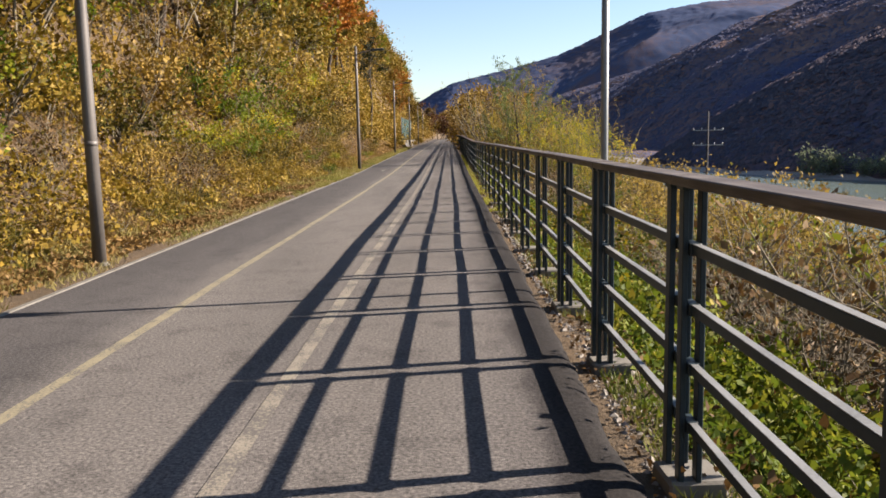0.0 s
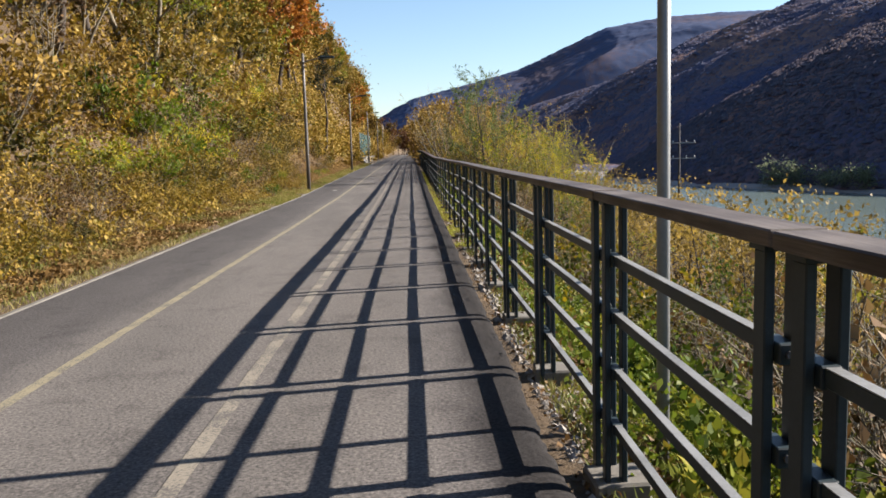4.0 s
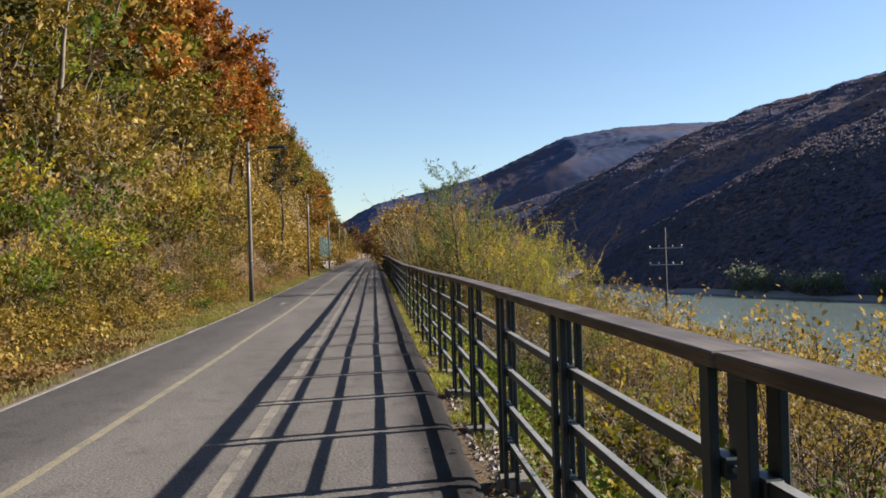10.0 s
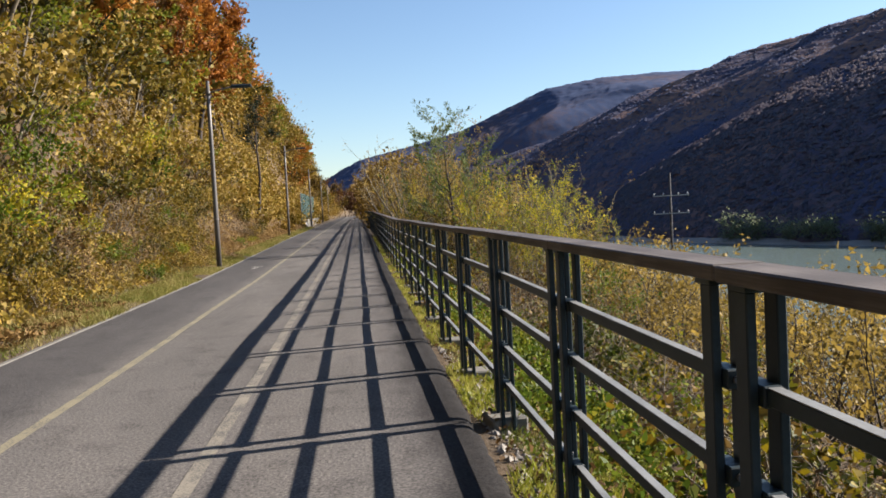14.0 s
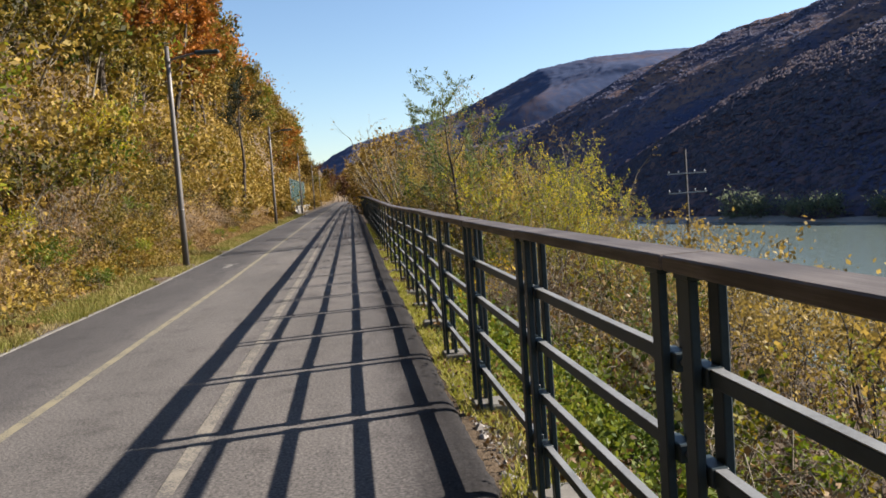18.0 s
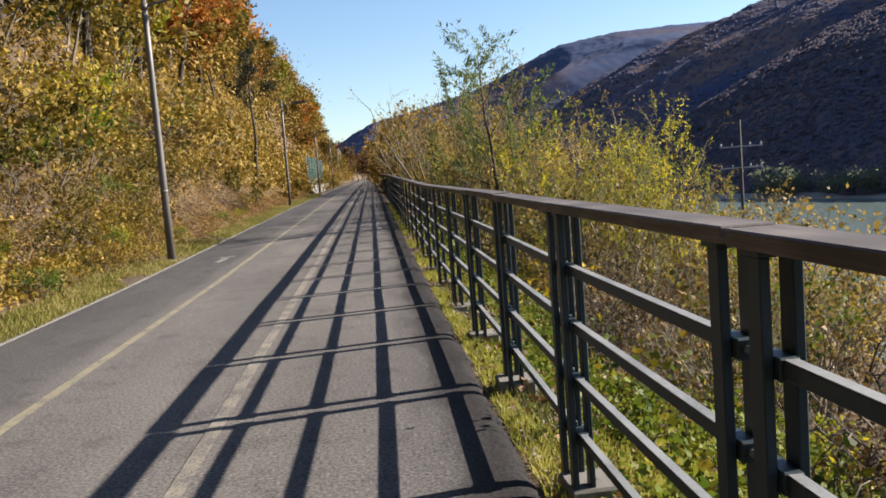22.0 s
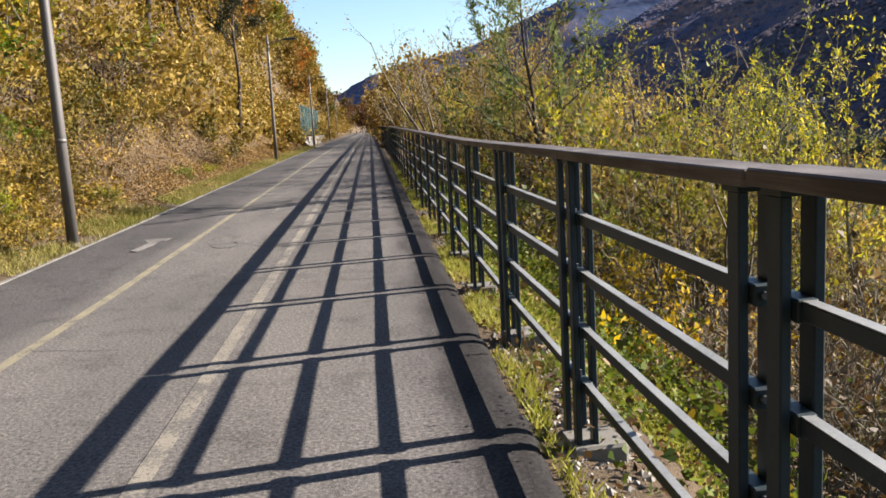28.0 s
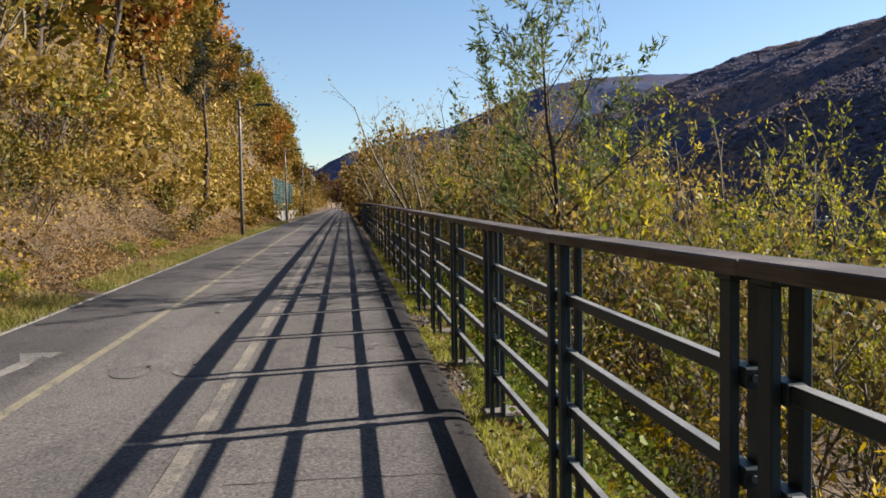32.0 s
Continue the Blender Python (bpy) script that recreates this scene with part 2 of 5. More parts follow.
TWIG = two_scale("dry_twig", [(0.3, (0.056, 0.047, 0.033)), (0.7, (0.175, 0.148, 0.104))], 3, 40, 0.9, 0, 0.004, 0.5, world_space=False)
# autumn browns with haze blue mixed into the darker stops
WOODED = two_scale("autumn_woodland_haze_blue", [(0.3, (0.046, 0.058, 0.108)), (0.43, (0.060, 0.064, 0.104)), (0.52, (0.110, 0.084, 0.092)), (0.62, (0.19, 0.118, 0.096)), (0.74, (0.22, 0.16, 0.125))], 0.022, 0.25, 0.97, 0, 1.1, 0.8, shine=0.05)
# far range: the blue of distance haze is mixed into the base colour
FAR_WOODED = two_scale("distant_woodland_haze_blue", [(0.33, (0.036, 0.056, 0.112)), (0.47, (0.044, 0.06, 0.112)), (0.56, (0.068, 0.062, 0.088)), (0.70, (0.115, 0.08, 0.08))], 0.0035, 0.07, 0.97, 0, 1.2, 0.5, shine=0.05)
# crowns of the spur: some haze blue in the colour
CANOPY = leaf_material("haze_blue_tree_crowns", [(0.0, (0.022, 0.027, 0.052)), (0.5, (0.036, 0.034, 0.050)), (0.75, (0.062, 0.043, 0.044)), (1.0, (0.088, 0.058, 0.048))], 0.05, 0.3)
# paler copy for the range behind, with more haze painted into the colour
HAZY_CANOPY = leaf_material("haze_paled_tree_crowns", [(0.0, (0.042, 0.050, 0.088)), (0.5, (0.070, 0.062, 0.086)), (0.75, (0.120, 0.078, 0.076)), (1.0, (0.155, 0.100, 0.082))], 0.05, 0.3)
WATER = water_material()
SIGN_WHITE = two_scale("white_sign_face", [(0.3, (0.3794, 0.3917, 0.4039)), (0.7, (0.4774, 0.4831, 0.4896))], 2, 30, 0.4, 0, 0.0003, 0.1)
BLACK = two_scale("black_plastic", [(0.3, (0.0058, 0.0058, 0.00638)), (0.7, (0.0174, 0.0174, 0.0191))], 3, 30, 0.5, 0, 0.002, 0.3)
NETTING = two_scale("green_net", [(0.3, (0.008, 0.035, 0.028)), (0.7, (0.018, 0.065, 0.052))], 2, 20, 0.7, 0, 0.002, 0.2)
POLE_DARK = two_scale("dark_weathered_concrete_pole", [(0.3, (0.032, 0.032, 0.034)), (0.7, (0.066, 0.066, 0.070))], 4, 50, 0.8, 0.0, 0.0005, 0.2, world_space=False, shine=0.2)

LEAF_OLIVE = leaf_material("olive_autumn_leaves", [(0.0, (0.012, 0.013, 0.003)), (0.25, (0.050, 0.048, 0.007)), (0.5, (0.145, 0.108, 0.013)), (0.75, (0.225, 0.145, 0.018)), (0.92, (0.28, 0.19, 0.04)), (1.0, (0.33, 0.24, 0.08))], 0.24, 0.44)
LEAF_GREEN = leaf_material("green_leaves", [(0.0, (0.018, 0.036, 0.006)), (0.28, (0.056, 0.092, 0.010)), (0.58, (0.122, 0.150, 0.015)), (0.85, (0.205, 0.196, 0.022)), (1.0, (0.27, 0.21, 0.028))], 0.36, 0.46)
LEAF_OCHRE = leaf_material("ochre_leaves", [(0.0, (0.022, 0.015, 0.003)), (0.3, (0.105, 0.066, 0.011)), (0.62, (0.205, 0.126, 0.019)), (0.88, (0.265, 0.172, 0.036)), (1.0, (0.31, 0.215, 0.065))], 0.24, 0.40)
LEAF_ORANGE = leaf_material("orange_leaves", [(0.0, (0.09, 0.032, 0.007)), (0.4, (0.27, 0.095, 0.014)), (0.7, (0.38, 0.15, 0.02)), (1.0, (0.40, 0.22, 0.045))])
LEAF_DRY = leaf_material("dry_brown_leaves", [(0.0, (0.026, 0.015, 0.006)), (0.4, (0.080, 0.044, 0.016)), (0.7, (0.150, 0.086, 0.032)), (1.0, (0.27, 0.18, 0.075))], 0.2, 0.45)
LEAF_LITTER = leaf_material("tan_leaf_litter", [(0.0, (0.075, 0.043, 0.014)), (0.4, (0.175, 0.104, 0.034)), (0.7, (0.26, 0.164, 0.056)), (1.0, (0.30, 0.21, 0.085))], 0.2, 0.25)
LEAF_YELLOW = leaf_material("yellow_green_vine_leaves", [(0.0, (0.0246, 0.0492, 0.00574)), (0.35, (0.082, 0.123, 0.00984)), (0.6, (0.1968, 0.205, 0.01476)), (0.8, (0.3936, 0.3116, 0.01476)), (1.0, (0.3444, 0.1968, 0.0328))], 0.42)
LEAF_WILLOW = leaf_material("willow_leaves", [(0.0, (0.0374, 0.0528, 0.0088)), (0.3, (0.121, 0.1375, 0.0154)), (0.55, (0.275, 0.264, 0.022)), (0.8, (0.462, 0.374, 0.0242)), (1.0, (0.396, 0.264, 0.0495))], 0.5, 0.4)
LEAF_BROAD = leaf_material("broad_yellowing_leaves", [(0.0, (0.01046, 0.0183, 0.002614)), (0.25, (0.03138, 0.04445, 0.005229)), (0.5, (0.07843, 0.07843, 0.008368)), (0.68, (0.2196, 0.1674, 0.008368)), (0.82, (0.1412, 0.08888, 0.01464)), (1.0, (0.08888, 0.05752, 0.02876))], 0.36, 0.5)
LEAF_RUST = leaf_material("rust_brown_leaves", [(0.0, (0.035, 0.014, 0.005)), (0.5, (0.10, 0.042, 0.012)), (1.0, (0.17, 0.085, 0.028))], 0.25)
LEAF_GOLD = leaf_material("golden_yellow_leaves", [(0.0, (0.16, 0.13, 0.008)), (0.4, (0.40, 0.28, 0.010)), (0.7, (0.52, 0.36, 0.012)), (1.0, (0.45, 0.22, 0.015))], 0.4)
LEAF_TAN = leaf_material("tan_yellowing_leaves", [(0.0, (0.06, 0.0456, 0.0132)), (0.35, (0.174, 0.1248, 0.0288)), (0.7, (0.312, 0.216, 0.048)), (1.0, (0.456, 0.33, 0.09))], 0.42, 0.42)
LEAF_SAGE = leaf_material("grey_green_narrow_leaves", [(0.0, (0.044, 0.066, 0.0242)), (0.5, (0.121, 0.154, 0.0495)), (1.0, (0.242, 0.253, 0.077))], 0.4)
LEAF_PALE = leaf_material("pale_green_willow_leaves", [(0.0, (0.085, 0.105, 0.055)), (1.0, (0.19, 0.22, 0.13))], 0.5)
LEAF_PINE = leaf_material("dark_pine_needles", [(0.0, (0.0072, 0.0132, 0.0072)), (1.0, (0.024, 0.036, 0.018))], 0.1)
GRASS = leaf_material("verge_grass", [(0.0, (0.04, 0.065, 0.010)), (0.35, (0.10, 0.12, 0.02)), (0.6, (0.21, 0.175, 0.06)), (1.0, (0.33, 0.26, 0.13))], 0.3)
GRASS_VERGE = leaf_material("muted_verge_grass", [(0.0, (0.045, 0.062, 0.010)), (0.4, (0.105, 0.120, 0.018)), (0.7, (0.18, 0.165, 0.035)), (1.0, (0.28, 0.23, 0.09))], 0.3, 0.4)
GRASS_GREEN = leaf_material("green_verge_grass", [(0.0, (0.075, 0.105, 0.012)), (0.4, (0.165, 0.200, 0.020)), (0.7, (0.26, 0.255, 0.035)), (1.0, (0.36, 0.31, 0.09))], 0.38, 0.4)


# ---- mesh helpers ----
def mesh_object(name, verts, faces, mat, parent=None, smooth=False):
    me = bpy.data.meshes.new(name)
    me.from_pydata(verts, [], faces)
    me.materials.append(mat)
    if smooth:
        me.shade_smooth()
    ob = new(name, me)
    ob.parent = parent
    return ob


def part(name, bm, mat, parent, label=""):
    me = bpy.data.meshes.new(name)
    bm.to_mesh(me)
    bm.free()
    me.materials.append(mat)
    ob = new(name, me)
    ob.parent = parent
    return tagged(ob, label)


def slab(x0, x1, y0, y1, z0, z1, bevel=0.0):
    bm = bmesh.new()
    bmesh.ops.create_cube(bm, size=1, matrix=Matrix.Translation(((x0 + x1) / 2, (y0 + y1) / 2, (z0 + z1) / 2)) @ Matrix.Diagonal((x1 - x0, y1 - y0, z1 - z0, 1)))
    if bevel:
        bmesh.ops.bevel(bm, geom=bm.edges[:], offset=bevel, segments=1, affect="EDGES", profile=0.6)
    return bm


def tube(bm, points, radii, sides=8, cap=True):
    """A tapered tube along points, added to bm."""
    rings = []
    pts = [Vector(p) for p in points]
    for i, p in enumerate(pts):
        d = (pts[min(i + 1, len(pts) - 1)] - pts[max(i - 1, 0)]).normalized()
        a = d.orthogonal().normalized() if i == 0 else (a - d * a.dot(d)).normalized()
        b = d.cross(a)
        rings.append([bm.verts.new(p + (a * math.cos(2 * math.pi * k / sides) + b * math.sin(2 * math.pi * k / sides)) * radii[i]) for k in range(sides)])
    for r0, r1 in zip(rings, rings[1:]):
        for k in range(sides):
            bm.faces.new((r0[k], r0[(k + 1) % sides], r1[(k + 1) % sides], r1[k])).smooth = True
    if cap:
        bm.faces.new(rings[0][::-1])
        bm.faces.new(rings[-1])
    return bm


def leaf_cloud(name, centres, mat, rng, length, width, parent=None, droop=0.0, up=0.35, outward=None, round_leaf=False, aim=None):
    """One mesh of folded leaves at the centres, each turned its own way, or along its twig where aim is given; a round leaf is lobed, with a notch at its stalk, a plain one has four corners."""
    n = len(centres)
    a = rng.normal(size=(n, 3))
    if aim is not None:
        a = aim + 0.55 * a
    a[:, 2] -= droop
    a /= np.linalg.norm(a, axis=1)[:, None]
    nrm = rng.normal(size=(n, 3))
    nrm[:, 2] += up
    if outward is not None:
        nrm = 0.85 * nrm + 0.75 * outward
    b = np.cross(nrm, a)
    b /= np.linalg.norm(b, axis=1)[:, None] + 1e-9
    fold = np.cross(a, b)
    s = (0.6 + 0.8 * rng.random(n))[:, None]
    L, W = length * s, width * s * (0.7 + 0.6 * rng.random(n))[:, None]
    tip, side = a * L * 0.5, b * W * 0.5
    if aim is not None:
        centres = centres + tip
    lift = fold * W * 0.22
    if round_leaf:
        ring_of = [-tip * 0.62, side * 0.55 - tip * 0.95 + lift, side * 1.05 - tip * 0.25 + lift, side * 0.6 + tip * 0.3 + lift * 0.4, tip - lift * 0.8, tip * 0.3 - side * 0.6 + lift * 0.4, -side * 1.05 - tip * 0.25 + lift, -side * 0.55 - tip * 0.95 + lift]
    else:
        ring_of = [-tip, side + lift - tip * 0.16, tip, lift - side - tip * 0.16]
    c = len(ring_of)
    v = np.stack([centres + r for r in ring_of], 1)
    me = bpy.data.meshes.new(name)
    me.vertices.add(c * n)
    me.vertices.foreach_set("co", v.reshape(-1))
    me.loops.add(c * n)
    me.loops.foreach_set("vertex_index", np.arange(c * n, dtype=np.int32))
    me.polygons.add(n)
    me.polygons.foreach_set("loop_start", np.arange(0, c * n, c, dtype=np.int32))
    me.update(calc_edges=True)
    me.materials.append(mat)
    ob = new(name, me)
    ob.parent = parent
    return ob


def grow(rng, bm, start, way, length, radius, depth, twigs, spread=0.7, lift=0.15, kids=4):
    """A limb with side limbs; the pieces of the last ones, which carry the leaves, are kept in twigs."""
    steps = 3 if depth else 2
    p, d = Vector(start), Vector(way).normalized()
    pts, rad = [p.copy()], [radius]
    for i in range(steps):
        d = (d + Vector(rng.normal(size=3)) * 0.15 + Vector((0, 0, lift * 0.35))).normalized()
        p = p + d * (length / steps)
        pts.append(p.copy())
        rad.append(radius * (1 - 0.75 * (i + 1) / steps))
    tube(bm, pts, rad, 3 if depth == 0 else 4, cap=False)
    share = 0.08 + rng.random() ** 1.6
    if depth == 0:
        twigs.extend((a, b, share) for a, b in zip(pts, pts[1:]))
        return
    twigs.append((pts[-2], pts[-1], share))
    for k in range(kids):
        f = 0.3 + 0.7 * (k + rng.random() * 0.8) / kids
        i = min(int(f * steps), steps - 1)
        q = pts[i].lerp(pts[i + 1], f * steps - i)
        side = Vector(rng.normal(size=3))
        side = (side - d * side.dot(d)).normalized()
        w = (d * (1 - spread * 0.5) + side * spread + Vector((0, 0, lift))).normalized()
        grow(rng, bm, q, w, length * (0.42 + 0.25 * rng.random()), rad[i] * 0.6, depth - 1, twigs, spread, lift, max(2, kids - 1))


def make_tree(name, seed, height, reach, leaves, leaf, mat, label, category, stems=1, trunk=0.12, puff=0.06, bark=None, depth=2, kids=5, clear=0.25, width=None, lean=0.12, round_leaf=False, lift=0.12, flare=0.25, limbs=0, bare_top=0.0):
    """A tree or shrub: an empty at its foot with a trunk mesh (stems and limbs) and a crown of leaves set along its twigs, some twigs fuller than others."""
    rng = np.random.default_rng(seed)
    root = tagged(new(name), label, category)
    bm, twigs = bmesh.new(), []
    for s in range(stems):
        ang = 2 * math.pi * (s + rng.random()) / stems
        out = (0.05 if stems == 1 else flare * (0.8 + 1.2 * rng.random()))
        way = Vector((math.cos(ang) * out + lean * rng.normal(), math.sin(ang) * out + lean * rng.normal(), 1))
        h = height * (0.75 + 0.25 * rng.random())
        steps, p, d = 8, Vector((0.12 * math.cos(ang) * (stems > 1), 0.12 * math.sin(ang) * (stems > 1), -0.35)), way.normalized()
        pts, rad = [p.copy()], [trunk]
        for i in range(steps):
            d = (d + Vector((rng.normal() * 0.08, rng.normal() * 0.08, 0.06))).normalized()
            p = p + d * (h * 0.9 / steps)
            pts.append(p.copy())
            rad.append(trunk * (1 - 0.85 * (i + 1) / steps))
        tube(bm, pts, rad, 7 if stems == 1 else 4, cap=False)
        n_limbs = limbs or (10 if stems == 1 else 6 if stems < 4 else 4)
        for k in range(n_limbs):
            f = clear + (1 - clear) * (k + rng.random()) / n_limbs
            i = min(int(f * steps), steps - 1)
            q = pts[i].lerp(pts[i + 1], f * steps - i)
            a2 = k * 2.4 + rng.random()
            w = Vector((math.cos(a2), math.sin(a2), 0.35 + 0.5 * f + lift))
            grow(rng, bm, q, w, reach * (1.05 - 0.55 * f) * (0.75 + 0.4 * rng.random()), max(0.010, rad[i] * 0.45), depth - 1, twigs, 0.75, lift, kids)
        twigs.append((pts[-2], pts[-1], 0.5))
    part("trunk", bm, bark or BARK, root)
    a, b = np.array([tuple(t[0]) for t in twigs]), np.array([tuple(t[1]) for t in twigs])
    share = np.array([t[2] for t in twigs]) * np.linalg.norm(b - a, axis=1)
    share = share * np.clip(1.2 - bare_top * a[:, 2] / height, 0.04, 1)
    pick = rng.choice(len(twigs), leaves, p=share / share.sum())
    where = a[pick] + (b - a)[pick] * (0.1 + 0.9 * rng.random(leaves))[:, None] + rng.normal(size=(leaves, 3)) * puff
    run = (b - a)[pick]
    run = run / (np.linalg.norm(run, axis=1)[:, None] + 1e-6)
    away = where - np.array([0, 0, height * 0.45])
    away = away / (np.linalg.norm(away, axis=1)[:, None] + 1e-6) + np.array([0, 0, 0.35])
    leaf_cloud("crown", where, mat, rng, leaf, width or leaf * 0.55, root, outward=away, round_leaf=round_leaf, aim=run + 0.5 * rng.normal(size=(leaves, 3)))
    return root


def tangle(name, seed, height, reach, arcs, leaves, mat, label, category, bark, leaf=0.07):
    """A tangle of arching stems that bow back to the ground, with leaves hanging along them."""
    rng = np.random.default_rng(seed)
    root = tagged(new(name), label, category)
    bm, pts_all = bmesh.new(), []
    for k in range(arcs):
        ang = rng.random() * 6.283
        span, h = reach * (0.4 + 0.8 * rng.random()), height * (0.35 + 0.65 * rng.random())
        x0, y0 = rng.normal(size=2) * reach * 0.35
        bend = rng.normal() * 0.5
        pts = []
        for i in range(7):
            f = i / 6
            r = span * f
            pts.append((x0 + r * math.cos(ang + bend * f), y0 + r * math.sin(ang + bend * f), -0.1 + h * math.sin(math.pi * min(1.0, 0.12 + 0.86 * f)) + 0.03 * rng.normal()))
        r0 = 0.005 + 0.011 * rng.random() ** 2
        tube(bm, pts, [r0 * (1 - 0.11 * i) for i in range(7)], 3, cap=False)
        pts_all += list(zip(pts, pts[1:]))[1:]
    part("vine", bm, bark, root)
    a, b = np.array([p for p, _ in pts_all]), np.array([q for _, q in pts_all])
    pick = rng.integers(0, len(a), leaves)
    where = a[pick] + (b - a)[pick] * rng.random(leaves)[:, None] + rng.normal(size=(leaves, 3)) * 0.05
    leaf_cloud("foliage", where, mat, rng, leaf, leaf * 0.7, root, up=0.5, round_leaf=True)
    return root


def plant(kinds, spots, group):
    """Sets one plant a spot: kinds are built once; the first use of each takes the original, the rest are copies."""
    for i, (k, x, y, z, turn, size) in enumerate(spots):
        ob, used = kinds[k]
        m = pose(x, y, z, 0, 0, turn)
        if used:
            c = copy_thing(ob, m)
        else:
            c = ob
            c.matrix_basis = m
            kinds[k] = (ob, True)
        c.scale = (size, size, size * (0.92 + 0.16 * ((i * 37) % 11) / 10))
        tagged(c, group=group)


# ---- the lie of the land ----
WATER_Z = -8.5


def side_profile(x):
    pts_x = [-400, -120, -60, -30, -16, -12, -9.6, -8.2, -7.0, -6.0, -5.2, -4.4, -4.0, 0.5, 0.9, 1.35, 2.2, 4, 7, 12, 18, 22, 26, 60]
    pts_z = [75, 60, 42, 27, 17, 11.5, 6.2, 2.7, 1.15, 0.42, 0.10, 0.02, -0.06, -0.06, -0.07, -0.16, -0.75, -1.9, -3.4, -5.2, -7.0, -8.3, -9.6, -11]
    return np.interp(x, pts_x, pts_z)


def far_shore(y):
    """x of the far bank's waterline."""
    return np.interp(y, [-600, 0, 150, 210, 420, 700, 1500], [190, 140, 92, 70, 48, 44, 44])


def climb(y):
    """The path's gentle rise ahead."""
    return np.interp(y, [36, 44, 66, 100, 250, 600], [0, 0.07, 0.27, 0.45, 0.9, 0.9])


def land_z(x, y):
    x, y = np.asarray(x, float), np.asarray(y, float)
    z = side_profile(x)
    z = np.where(x > 30, WATER_Z - 2.5, z) + climb(y) * np.clip((14 - x) / 8, 0, 1)
    wob = 0.25 * np.sin(0.9 * y + 0.7 * x) + 0.2 * np.sin(0.37 * y - 1.3 * x + 1.0)
    off = np.clip((np.maximum(-5.6 - x, x - 1.6)) / 2.0, 0, 1)
    return z + wob * off * np.where(x > 30, 0.4, 1.0)


def land():
    xs = np.concatenate([np.linspace(-400, -30, 14), np.linspace(-26, -10, 14), np.linspace(-9.5, -4.4, 22), [-4.0, -2, 0.5], np.linspace(0.9, 4, 22), np.linspace(4.4, 26, 30), np.linspace(30, 160, 40), np.linspace(180, 2600, 14)])
    ys = np.concatenate([np.linspace(-900, -30, 8), np.arange(-20, 70, 0.8), np.arange(70, 140, 2.5), np.linspace(145, 420, 40), np.linspace(460, 2600, 14)])
    X, Y = np.meshgrid(xs, ys)
    Z = land_z(X, Y)
    nx, ny = len(xs), len(ys)
    verts = np.stack([X, Y, Z], -1).reshape(-1, 3).tolist()
    faces = [(j * nx + i, j * nx + i + 1, (j + 1) * nx + i + 1, (j + 1) * nx + i) for j in range(ny - 1) for i in range(nx - 1)]
    tagged(mesh_object("ground", verts, faces, SOIL, smooth=True), "brown earth slope covered in dry leaf litter", "ground", kind="structure")


land()
bm = bmesh.new()
bmesh.ops.create_grid(bm, x_segments=2, y_segments=2, size=1, matrix=Matrix.Translation((400, 300, WATER_Z)) @ Matrix.Diagonal((398, 1500, 1, 1)))
tagged(part("water", bm, WATER, None), "grey-green river water rippling in the breeze", "river", kind="structure")


# ---- mountains ----
def woods(name, centres, sizes, mat, seed, label):
    """Tree crowns standing close together on a far slope: uneven six-sided heaps."""
    r = np.random.default_rng(seed)
    n = len(centres)
    ang = np.arange(6) * math.pi / 3
    base = np.concatenate([np.stack([np.cos(ang), np.sin(ang), np.zeros(6)], -1), [[0, 0, 0.8]]])
    tri = [(i, (i + 1) % 6, 6) for i in range(6)]
    v = base[None] * (0.75 + 0.5 * r.random((n, 7, 1))) * sizes[:, None, None] + centres[:, None]
    faces = (np.array(tri)[None] + 7 * np.arange(n)[:, None, None]).reshape(-1, 3)
    tagged(mesh_object(name, v.reshape(-1, 3).tolist(), faces.tolist(), mat, smooth=True), label, "woods", kind="stuff")


